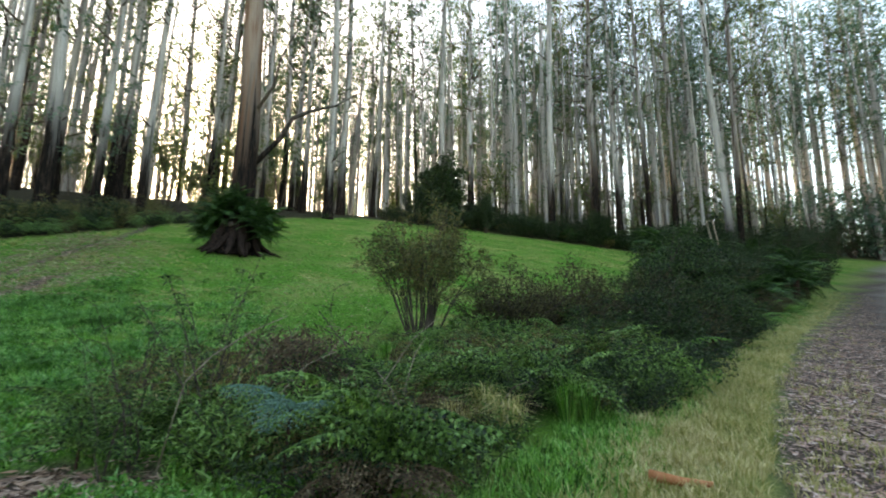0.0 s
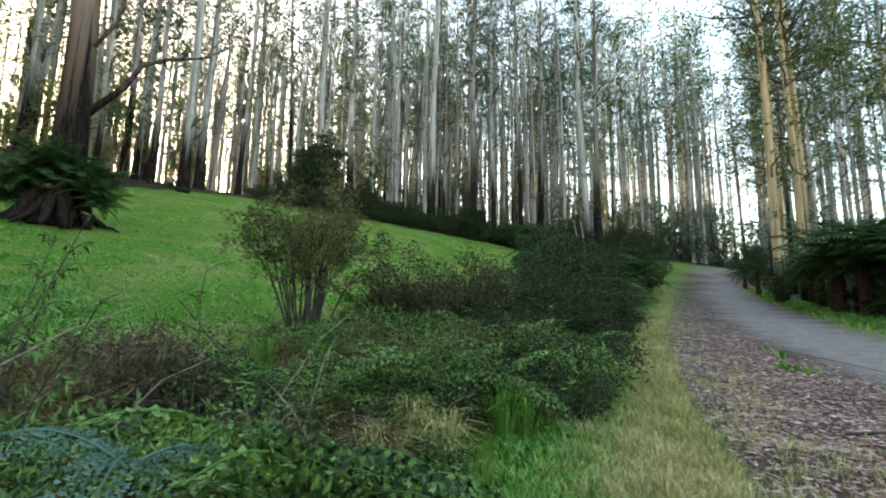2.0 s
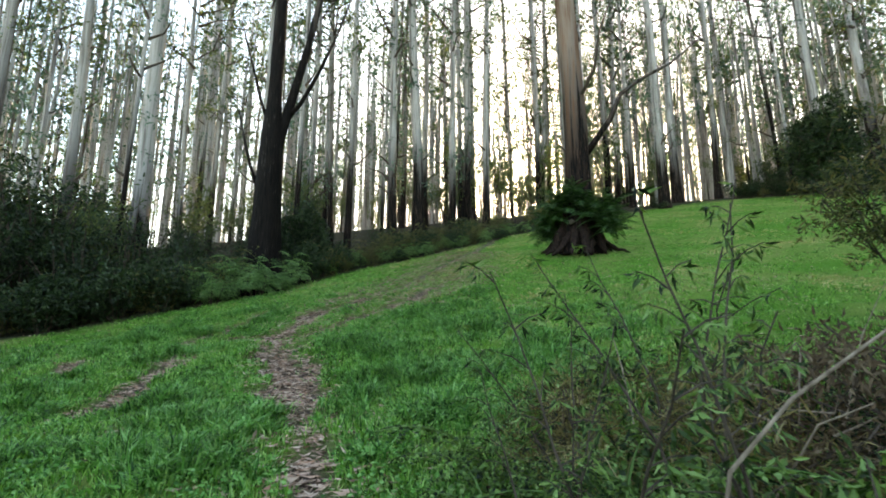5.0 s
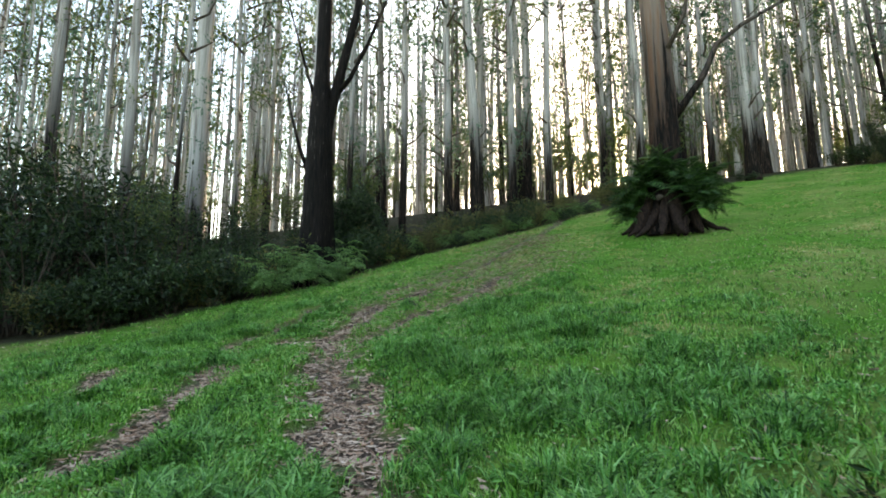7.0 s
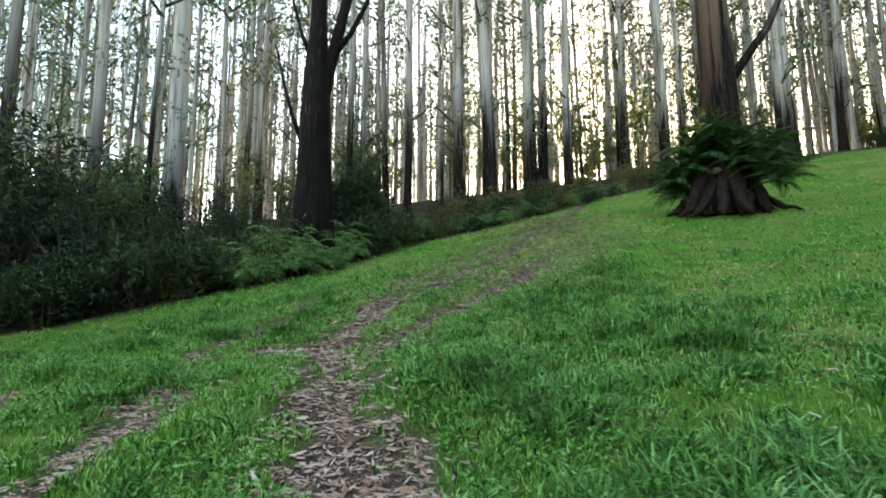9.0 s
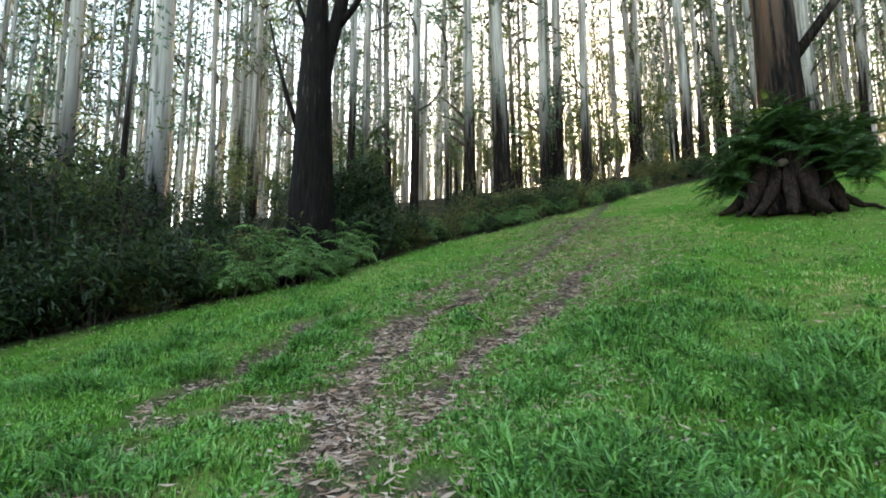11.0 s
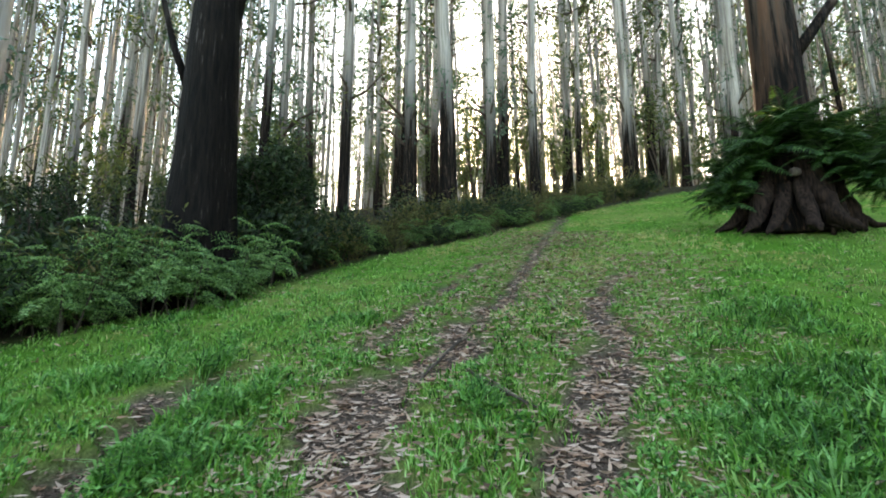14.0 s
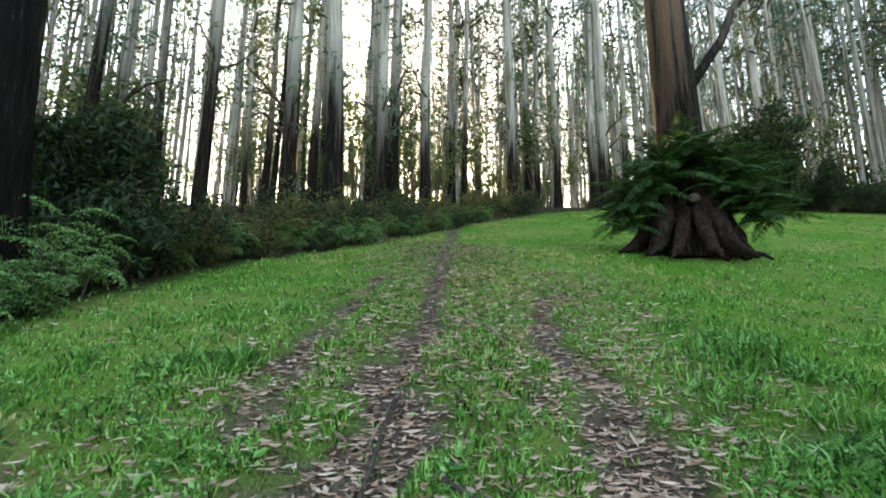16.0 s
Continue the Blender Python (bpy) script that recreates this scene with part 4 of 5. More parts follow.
broom = shrub("broom_shrub", "upright olive-brown broom-like shrub with many thin stems", 41, 3.0, 1.35, 46, 330, 26, 0.085, 0.022, M_OLIVE, 0.17, upright=0.55, low=0.42, stem_r=0.014)
heath = shrub("heath_shrub", "rounded brownish-green heath shrub with fine leaves", 42, 2.0, 1.5, 34, 240, 24, 0.085, 0.026, M_HEATH, 0.22, low=0.2)
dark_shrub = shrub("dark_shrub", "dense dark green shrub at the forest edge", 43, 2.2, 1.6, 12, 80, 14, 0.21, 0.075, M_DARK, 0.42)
grey_shrub = shrub("grey_green_shrub", "low grey-green shrub at the forest edge", 54, 2.0, 1.6, 12, 80, 14, 0.17, 0.05, M_OLIVE, 0.40)
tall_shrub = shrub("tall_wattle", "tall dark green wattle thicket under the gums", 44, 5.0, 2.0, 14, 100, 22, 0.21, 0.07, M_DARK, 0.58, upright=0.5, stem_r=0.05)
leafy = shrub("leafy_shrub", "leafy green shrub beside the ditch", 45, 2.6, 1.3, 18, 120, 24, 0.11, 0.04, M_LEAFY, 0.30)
tangle = shrub("bramble_tangle", "low tangle of bramble and weeds in the ditch", 46, 0.8, 0.75, 24, 75, 18, 0.095, 0.026, M_GREEN, 0.19, "undergrowth", 0.7, category="undergrowth", stem_r=0.007)
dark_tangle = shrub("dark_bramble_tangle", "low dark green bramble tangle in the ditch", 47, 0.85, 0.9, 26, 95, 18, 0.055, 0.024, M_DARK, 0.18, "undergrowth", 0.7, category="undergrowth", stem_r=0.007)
brown_tangle = shrub("withered_tangle", "brownish withered weed tangle in the undergrowth", 48, 0.85, 0.7, 36, 85, 18, 0.12, 0.009, M_STRAW, 0.19, "undergrowth", 0.7, category="undergrowth", stem_r=0.006)
round_tree = shrub("round_evergreen", "dark dense rounded evergreen at the top of the meadow", 49, 9.0, 2.5, 22, 300, 24, 0.44, 0.14, M_DARK, 0.78, "", 0.5, 0.5, "small tree", 0.1, 0.08)
under = shrub("understorey_sapling", "thin understorey sapling with light backlit leaves", 50, 7.5, 1.6, 6, 46, 15, 0.27, 0.085, M_GUM, 0.6, "saplings", 0.5, 0.6, "sapling", 0.3, 0.035)


def lance_sapling(seed, h):
    """A thin wattle shoot: bare slanting stems, short side twigs and long drooping leaves along them."""
    rng = np.random.default_rng(seed)
    t = thing("lance_leaf_sapling", "thin sapling with long drooping lance-shaped leaves", "sapling", "saplings in the undergrowth")
    base, way = [], []
    for i in range(3):
        lean = rng.normal(size=2) * 0.30
        q = np.linspace(0, 1, 8)
        hh = h * (1.0, 0.85, 0.7)[i]
        p = np.stack([lean[0] * hh * q ** 1.5, lean[1] * hh * q ** 1.5, hh * q - 0.08], 1) + rng.normal(size=(8, 3)) * 0.012
        part("stem", mesh_from("stem", *tube(p, np.linspace(0.011, 0.003, 8), 6), M_TWIG), t)
        twigs = []
        for k in range(9):
            s = 0.38 + 0.62 * (k + rng.uniform(0, 0.8)) / 9
            b = np.array([np.interp(s, q, p[:, c]) for c in range(3)])
            a = rng.uniform(0, 6.28)
            l = rng.uniform(0.12, 0.30) * (1.25 - 0.6 * s)
            e = b + np.array([math.cos(a) * l, math.sin(a) * l, l * rng.uniform(0.1, 0.7)])
            twigs.append(tube([b, (b + e) / 2 + (0, 0, 0.015), e], [0.004, 0.003, 0.002], 4))
            for _ in range(11):
                f = rng.uniform(0.25, 1.05)
                base.append(b + (e - b) * f)
                way.append(np.array([math.cos(a), math.sin(a), 0]) * 0.5 + np.array([*rng.normal(size=2) * 0.6, rng.uniform(-1.3, 0.1)]))
        kin("twigwork", mesh_from("twigwork", *joined(twigs), M_TWIG), t)
    kin("foliage", mesh_from("foliage", *leaves(rng, np.array(base), np.array(way), rng.uniform(0.05, 0.10, len(base)), 0.015, 0.35), M_GREEN), t)
    return t


def leaf_sprig(seed):
    """A low weed with rosettes of narrow light leaves."""
    rng = np.random.default_rng(seed)
    t = thing("weed_sprig", "low weed with rosettes of narrow light green leaves", "weed", "weeds in the ditch")
    tubes, base, way = [], [], []
    for i in range(9):
        a, k = rng.uniform(0, 6.28), rng.uniform(0.1, 0.45)
        top = np.array([k * math.cos(a), k * math.sin(a), rng.uniform(0.35, 0.8)])
        tubes.append(tube([(0.2 * top[0], 0.2 * top[1], -0.05), top * np.array([0.5, 0.5, 0.55]), top], [0.006, 0.005, 0.003], 4))
        for j in range(26):
            s = 1 - 0.35 * (j / 26)
            b = rng.uniform(0, 6.28)
            base.append(top * s)
            way.append((math.cos(b), math.sin(b), rng.uniform(-0.2, 0.8)))
    kin("stemwork", mesh_from("stemwork", *joined(tubes), M_TWIG), t)
    kin("foliage", mesh_from("foliage", *leaves(rng, np.array(base), np.array(way), rng.uniform(0.07, 0.14, len(base)), 0.02), M_GREEN), t)
    return t


def tussock(seed, mat, name, label):
    rng = np.random.default_rng(seed)
    n = 260
    a = rng.uniform(0, 2 * math.pi, n)
    out = rng.uniform(0.15, 1.0, n)
    foot = np.stack([np.cos(a) * 0.10 * out, np.sin(a) * 0.10 * out, 0 * a], 1)
    l = rng.uniform(0.4, 0.95, n)
    d1 = np.stack([np.cos(a) * 0.35 * out, np.sin(a) * 0.35 * out, 1 + 0 * a], 1) * (l * 0.55)[:, None]
    d2 = np.stack([np.cos(a) * 0.9 * out, np.sin(a) * 0.9 * out, 0.35 - 0.6 * out], 1) * (l * 0.5)[:, None]
    side = np.stack([-np.sin(a), np.cos(a), 0 * a], 1) * 0.004
    v = np.stack([foot - side, foot + side, foot + d1 + side * 1.2, foot + d1 - side * 1.2, foot + d1 + d2], 1).reshape(-1, 3)
    f = []
    for i in range(n):
        f += [[5 * i, 5 * i + 1, 5 * i + 2, 5 * i + 3], [5 * i + 3, 5 * i + 2, 5 * i + 4]]
    return tagged(new(name, mesh_from(name, v, f, mat)), label, "grass tussock", "tussocks")


def brush_heap():
    rng = np.random.default_rng(61)
    t = thing("brush_heap", "heap of dry brushwood, dead fern and twigs", "brush heap")
    for i in range(110):
        a, l = rng.uniform(0, 2 * math.pi), rng.uniform(0.25, 0.7)
        c = np.array([rng.normal() * 0.42, rng.normal() * 0.32, rng.uniform(0.0, 0.85)])
        d = np.array([math.cos(a), math.sin(a), rng.normal() * 0.4]) * l / 2
        r = rng.uniform(0.003, 0.008)
        part("twig", mesh_from("twig", *tube([c - d, c + rng.normal(size=3) * 0.06, c + d], [r, r * 0.9, r * 0.4], 5), M_STICK if i % 3 == 0 else M_TWIG), t)
    c = np.stack([rng.normal(size=130) * 0.42, rng.normal(size=130) * 0.34, 0.9 * rng.uniform(0.0, 1.0, 130)], 1)
    kin("dead_foliage", mesh_from("dead_foliage", *cloud(rng, c, np.full(130, 0.17), 26, 0.07, 0.02, 0.3), M_BRACKEN), t)
    put(t, -1.85, 5.9, 20)
    t.scale = (0.85, 0.75, 1.15)


sapling = lance_sapling(51, 1.75)
sprig = leaf_sprig(55)
dry_tuft = tussock(52, M_DRY, "dry_tussock", "dry straw-coloured grass tussock")
olive_tuft = tussock(56, M_STRAW, "withered_tussock", "withered olive-brown grass tussock")
green_tuft = tussock(53, M_GRASS, "green_tussock", "long green grass tussock")
brush_heap()

broom.matrix_basis = pose(-0.5, 11.3, z_at(-0.5, 11.3) - 0.05, 0, 0, 10) @ Matrix.Scale(1.3, 4)
put(heath, 1.9, 11.6, 0, 0.05)
scatter(heath, [(3.3, 12.6, 1.05), (4.6, 13.6, 0.95), (1.2, 12.4, 0.9), (6.5, 15.3, 0.95), (8.2, 16.7, 0.9), (15.8, 25.2, 1.0), (19.0, 29.5, 1.1)], 0.8, 1)
put(leafy, 7.2, 16.0)
scatter(leafy, [(9.2, 18.8, 1.35), (10.8, 20.6, 1.45), (12.8, 22.8, 1.2), (5.4, 13.1, 0.7), (7.4, 14.2, 0.7), (9.6, 16.6, 0.75), (24.0, 33.5, 1.4), (14.0, 26.5, 1.5), (11.6, 22.6, 1.55), (12.9, 25.0, 1.6), (10.2, 19.6, 1.3)], 0.8, 1)
put(round_tree, -0.2, 47.0)
scatter(round_tree, [(4.6, 50.0, 0.5), (-22.9, 16.2, 0.50), (-23.9, 17.6, 0.52), (24.5, 41.5, 0.6), (17.0, 50.0, 0.55), (28.5, 40.5, 0.6)], 1, 1)

# the ditch thicket between the meadow and the road
thicket_rng = np.random.default_rng(63)
kinds = (tangle, dark_tangle, bracken, brown_tangle, olive_tuft, sprig, green_tuft, olive_tuft, sprig, dead_bracken, sprig, green_tuft, bracken, brown_tangle, sprig, green_tuft)
originals = {sprig: (-0.2, 4.6), olive_tuft: (-0.9, 5.0), tangle: (-1.8, 5.0), dark_tangle: (1.0, 6.4), brown_tangle: (-2.6, 6.0), bracken: (0.2, 6.3), green_tuft: (-0.6, 4.5), dry_tuft: (0.7, 5.2), sapling: (-2.2, 4.6), dead_bracken: (-0.4, 5.4)}
for kind, (x, y) in originals.items():
    put(kind, x, y, 0, 0.03)
count = 0
while count < 350:
    x, y = thicket_rng.uniform(-4.6, 16), thicket_rng.uniform(3.0, 25)
    d = float(segment_distance(x, y, DITCH))
    reach = float(np.interp(x, [-4.6, -2, 2, 8, 16], [0.9, 2.6, 3.1, 2.4, 2.0]))
    if float(segment_distance(x, y, WALKED)) < 1.0 or math.hypot(x + 2.6, y - 3.3) < 0.4:
        continue
    if d > reach or thicket_rng.uniform() > math.exp(-max(0, x - 1) / 8) or float(segment_distance(x, y, ROAD_LEFT)) < 1.6 or y - 0.97 * x < 3.95 or math.hypot(x + 1.25, y - 3.95) < 0.5 or math.hypot(x + 1.85, y - 5.7) < 0.75:
        continue
    count += 1
    i = int(thicket_rng.integers(len(kinds)))
    s = thicket_rng.uniform(0.65, 1.15)
    copy_at(kinds[i], x, y, thicket_rng.uniform(0, 360), s, s * thicket_rng.uniform(0.8, 1.1), 0.03)
scatter(brown_tangle, [(-3.3, 5.6, 0.9), (-3.0, 6.6, 1.0), (-2.5, 5.6, 1.1), (-3.7, 6.3, 0.8)], 1, 1)
scatter(dry_tuft, [(-3.1, 5.2, 0.8), (-3.5, 6.0, 0.9), (-2.7, 6.3, 1.0), (0.1, 5.0, 1.0), (0.5, 5.6, 0.9)], 1, 1)
scatter(sapling, [(-2.75, 4.4, 0.95), (-2.95, 4.3, 0.75), (-2.45, 4.95, 1.05), (-2.7, 5.6, 1.1), (-3.1, 5.0, 0.8), (-1.4, 5.9, 0.9), (2.3, 7.6, 0.9), (0.9, 5.7, 0.6)], 1, 1)

# thick low growth along the verge of the road
row_rng = np.random.default_rng(67)
for i in range(74):
    k = row_rng.uniform(0, 1) ** 1.6 * 2.6
    (ax, ay), (bx, by) = ROAD_LEFT[3 + int(k)], ROAD_LEFT[4 + int(k)]
    f, n = k - int(k), math.hypot(bx - ax, by - ay)
    o = 1.15 + row_rng.uniform(0, 1.5)
    x, y = ax + (bx - ax) * f - (by - ay) / n * o, ay + (by - ay) * f + (bx - ax) / n * o
    s = row_rng.uniform(0.5, 0.85) if i % 6 in (1, 4) else row_rng.uniform(0.8, 1.3)
    copy_at((dark_tangle, leafy, tangle, bracken, heath, dark_tangle)[i % 6] if k > 0.5 else (dark_tangle, sprig, tangle, bracken, green_tuft, dark_tangle)[i % 6], x, y, row_rng.uniform(0, 360), s * (0.75 if k < 0.5 else 1.0), s * 0.8, 0.04)

# the bank of shrubs along the forest edge
put(tall_shrub, -25.0, 4.5)
scatter(tall_shrub, [(-24.4, 7.4, 0.95), (-27.0, 2.0, 1.0), (-27.5, 6.5, 1.1), (-25.8, 9.6, 0.85), (-28.5, 10.0, 0.9), (-30.5, 5.0, 1.1), (-24.0, 1.0, 0.9), (-32.5, 9.0, 1.0),
                     (-34.0, 14.5, 0.9), (-29.0, 13.8, 0.75), (-27.0, 12.0, 0.7), (-23.6, 15.9, 0.72), (-25.5, 15.0, 0.7), (16.0, 51.5, 0.8), (23.0, 46.5, 0.8), (30.0, 36.5, 0.7),
                     (16.5, 30.0, 0.75), (19.5, 33.5, 0.8), (22.5, 37.0, 0.85), (26.0, 41.0, 0.9), (34.0, 46.0, 1.1), (40.0, 52.0, 1.2), (31.0, 44.0, 1.0), (37.0, 48.5, 1.1), (46.0, 57.5, 1.2), (52.0, 63.0, 1.2), (60.0, 70.5, 1.3), (66.0, 74.0, 1.4), (72.0, 75.5, 1.4), (79.0, 76.0, 1.4), (86.0, 74.0, 1.4), (92.0, 72.0, 1.4), (50.0, 44.0, 1.1), (58.0, 51.0, 1.2), (66.0, 57.0, 1.2),
                     (31.5, 26.5, 0.8), (34.0, 22.0, 1.0), (31.0, 15.0, 1.0), (28.0, 10.0, 1.0), (25.0, 6.0, 1.0), (40.0, 30.0, 1.0)], 1, 1)
scatter(tall_shrub, [(-27.2, 6.6, 1.55), (-29.0, 4.2, 1.7), (-30.5, 7.6, 1.6), (-26.4, 2.6, 1.4), (-31.5, 1.5, 1.7), (-33.0, 5.5, 1.8), (-35.5, 9.5, 1.5)], 1, 1)
put(dark_shrub, -22.6, 7.4)
put(grey_shrub, -20.9, 21.5)
bank_rng = np.random.default_rng(64)
for i in range(185):
    k = bank_rng.uniform(0, len(FOREST_EDGE) - 2.001)
    j = int(k)
    (ax, ay), (bx, by) = FOREST_EDGE[j], FOREST_EDGE[j + 1]
    f = k - j
    nx, ny = -(by - ay), bx - ax
    n = math.hypot(nx, ny)
    o = 0.5 + abs(bank_rng.normal()) * 1.9
    x, y = ax + (bx - ax) * f + nx / n * o, ay + (by - ay) * f + ny / n * o
    if 37 < y and -16 < x < -6:
        continue
    s = bank_rng.uniform(0.5, 0.95) if y > 15 else bank_rng.uniform(0.7, 1.05)
    copy_at((dark_shrub, grey_shrub, grey_shrub)[i % 3] if 17 < y < 47 else (dark_shrub, dark_shrub, grey_shrub)[i % 3], x, y, bank_rng.uniform(0, 360), s, s * bank_rng.uniform(0.75, 1.05), 0.05)
put(bush_fern, -20.9, 13.3)
for i in range(30):
    y = 17.2 + 14.5 * (i + row_rng.uniform(0, 0.9)) / 30
    x = float(np.interp(y, [p[1] for p in FOREST_EDGE[3:8]], [p[0] for p in FOREST_EDGE[3:8]])) - row_rng.uniform(-0.1, 0.9)
    s = row_rng.uniform(0.45, 0.8)
    copy_at((bush_fern, grey_shrub, bush_fern, dark_shrub)[i % 4], x, y, row_rng.uniform(0, 360), s * (1.1 if i % 2 == 0 else 0.75), s * (0.9 if i % 2 == 0 else 0.6), 0.03)
FRONT = [(-21.2, 10.6), (-20.7, 11.6), (-20.3, 12.5), (-20.35, 14.1), (-21.2, 15.7), (-22.4, 16.9)]
for i in range(17):
    k = (i % 9) / 9 * 3.7 + fern_rng.uniform(-0.1, 0.2)
    (ax, ay), (bx, by) = FRONT[int(max(k, 0))], FRONT[int(max(k, 0)) + 1]
    f = k - int(max(k, 0))
    back = 0.2 + 0.9 * (i // 9) + fern_rng.uniform(-0.35, 0.35)
    s = fern_rng.uniform(0.75, 1.3) + 0.25 * (i // 9)
    copy_at(bush_fern, ax + (bx - ax) * f - back, ay + (by - ay) * f + fern_rng.uniform(-0.3, 0.3), fern_rng.uniform(0, 360), s, s * fern_rng.uniform(0.6, 0.95), 0.03)
scatter(dark_shrub, [(-21.6, 9.6, 0.9), (-22.3, 8.4, 1.1), (-22.6, 10.6, 1.05), (-21.5, 16.6, 0.85), (-21.9, 15.3, 1.1), (-22.6, 16.8, 1.1), (-21.3, 17.6, 0.7), (-20.9, 11.9, 0.4), (-20.6, 13.2, 0.4), (-20.9, 14.6, 0.45)], 1, 1)
scatter(dark_shrub, [(-22.0, 11.6, 0.75), (-21.9, 13.6, 0.8), (-22.2, 15.2, 0.75), (-22.3, 9.9, 0.8), (-19.0, 38.0, 0.6), (-17.6, 36.6, 0.55), (-11.3, 43.6, 0.35), (-12.6, 45.5, 0.5)], 1, 1)
for i in range(46):
    x, y = bank_rng.uniform(-6, 44), bank_rng.uniform(50, 74)
    if float(forest_mask(x, y)) < 0.95 or float(segment_distance(x, y, ROAD_MIDDLE)) < 6.5:
        continue
    s = bank_rng.uniform(0.55, 1.0)
    copy_at(tall_shrub, x, y, bank_rng.uniform(0, 360), s, s * bank_rng.uniform(0.7, 1.1), 0.1)
for i in range(26):
    k = i / 26 * 3.999
    (ax, ay), (bx, by) = FOREST_EDGE[9 + int(k)], FOREST_EDGE[10 + int(k)]
    f = k - int(k)
    s = bank_rng.uniform(1.0, 1.5)
    copy_at(dark_shrub, ax + (bx - ax) * f + bank_rng.normal() * 0.5, ay + (by - ay) * f + 0.8 + abs(bank_rng.normal()), bank_rng.uniform(0, 360), s, s * bank_rng.uniform(0.7, 1.0), 0.1)
for i in range(64):
    k = i / 64 * 4.999
    (ax, ay), (bx, by) = FOREST_EDGE[8 + int(k)], FOREST_EDGE[9 + int(k)]
    f = k - int(k)
    s = bank_rng.uniform(0.55, 0.95)
    x, y = ax + (bx - ax) * f + bank_rng.normal() * 0.8, ay + (by - ay) * f + 2.2 + abs(bank_rng.normal()) * 2.6
    if x < -7.0:
        continue
    copy_at(tall_shrub, x, y, bank_rng.uniform(0, 360), s * 1.1, s * bank_rng.uniform(0.45, 0.85), 0.1)
for i in range(30):
    k = i / 30
    x, y = 13.0 + 19.0 * k + bank_rng.normal() * 1.0, 25.0 + 18.0 * k + bank_rng.normal() * 1.2
    if float(segment_distance(x, y, ROAD_LEFT)) < 2.2:
        continue
    s = bank_rng.uniform(0.7, 1.25)
    copy_at((dark_shrub, tall_shrub, dark_shrub, leafy)[i % 4], x, y, bank_rng.uniform(0, 360), s * (0.6 if i % 4 == 1 else 1.1), s * (0.62 if i % 4 == 1 else 1.1), 0.1)
put(under, -27.5, 20.0)
sap_rng = np.random.default_rng(65)
made = 0
while made < 128:
    yaw, d = (sap_rng.uniform(-70, 95) if made < 110 else sap_rng.uniform(-62, 0)), sap_rng.uniform(18, 75)
    x, y = -5 - d * math.sin(radians(yaw)), 10 + d * math.cos(radians(yaw))
    if float(forest_mask(x, y)) < 0.95 or float(segment_distance(x, y, ROAD_MIDDLE)) < 7 or float(segment_distance(x, y, DITCH)) < 4 or float(segment_distance(x, y, FOREST_EDGE)) < 2.5:
        continue
    made += 1
    s = sap_rng.uniform(0.6, 1.35) * (1.0 if made < 110 else 1.3)
    copy_at(under, x, y, sap_rng.uniform(0, 360), s, s * sap_rng.uniform(0.9, 1.3))


# ---- fallen sticks ----
def stick(name, label, points, r, mat=M_STICK, category="stick"):
    rng = np.random.default_rng(int(abs(points[0][0] * 100)))
    p = [(x, y, z_at(x, y) + r * 1.2 + dz) for x, y, dz in points]
    tagged(new(name, mesh_from(name, *tube(p, np.linspace(r, r * 0.45, len(p)), 7, 0.12, 0, rng), mat, True)), label, category, "fallen sticks")


stick("fallen_branch", "long brown fallen branch on the leaf-strewn road edge", [(4.5, 4.4, 0.02), (5.0, 4.1, 0.03), (5.5, 3.7, 0.02), (6.2, 3.2, 0.03)], 0.03)
stick("fallen_branch", "long brown fallen branch on the leaf-strewn road edge", [(4.7, 3.6, 0.02), (5.4, 3.5, 0.04), (6.3, 3.4, 0.02)], 0.022)
stick("fallen_branch", "short dark fallen branch on the leaf-strewn road edge", [(5.0, 5.0, 0.02), (5.8, 4.9, 0.02)], 0.018, M_TWIG)
stick_rng = np.random.default_rng(66)
for i in range(16):
    x, y, a, l = stick_rng.uniform(3.6, 8.5), stick_rng.uniform(1.6, 6.0), stick_rng.uniform(0, 3.14), stick_rng.uniform(0.25, 0.8)
    stick("fallen_twig", "thin brown twig among the road leaf litter", [(x, y, 0.02), (x + l * 0.5 * math.cos(a + 0.1), y + l * 0.5 * math.sin(a + 0.1), 0.03), (x + l * math.cos(a), y + l * math.sin(a), 0.01)], stick_rng.uniform(0.006, 0.014), M_STICK if i % 2 else M_TWIG)
for x, y, dx, dy, h in ((-1.9, 4.7, 0.75, 0.5, 0.95), (-0.9, 5.2, 0.85, 0.55, 1.2), (-2.4, 5.1, 0.5, -0.2, 0.9), (-0.2, 4.7, -0.5, 0.2, 0.8), (0.5, 5.3, 0.4, -0.3, 0.7), (-0.5, 5.0, 0.3, 0.6, 1.0), (-2.9, 5.4, -0.3, 0.5, 0.9)):
    stick("dry_stalk", "thin arching straw-coloured dead stalk in the undergrowth", [(x, y, 0.0), (x + 0.3 * dx, y + 0.3 * dy, 0.5 * h), (x + 0.65 * dx, y + 0.65 * dy, 0.85 * h), (x + dx, y + dy, h)], 0.007, M_STICK, "dead stalk")
stick("dead_branch", "long pale dead branch leaning over the brush heap", [(-2.45, 4.25, 0.1), (-2.3, 4.3, 0.75), (-2.12, 4.4, 0.98), (-1.85, 4.6, 1.15), (-1.6, 4.85, 1.28)], 0.009, M_STICK, "branch")
stick("fallen_twig", "thin pale twig lying across the gravel", [(10.7, 10.0, 0.0), (10.2, 8.5, 0.02), (9.7, 7.0, 0.0)], 0.012)
stick("fallen_twig", "thin twig on the leafy track", [(-14.4, 13.4, 0.0), (-14.25, 12.6, 0.02), (-14.0, 11.7, 0.0)], 0.014)
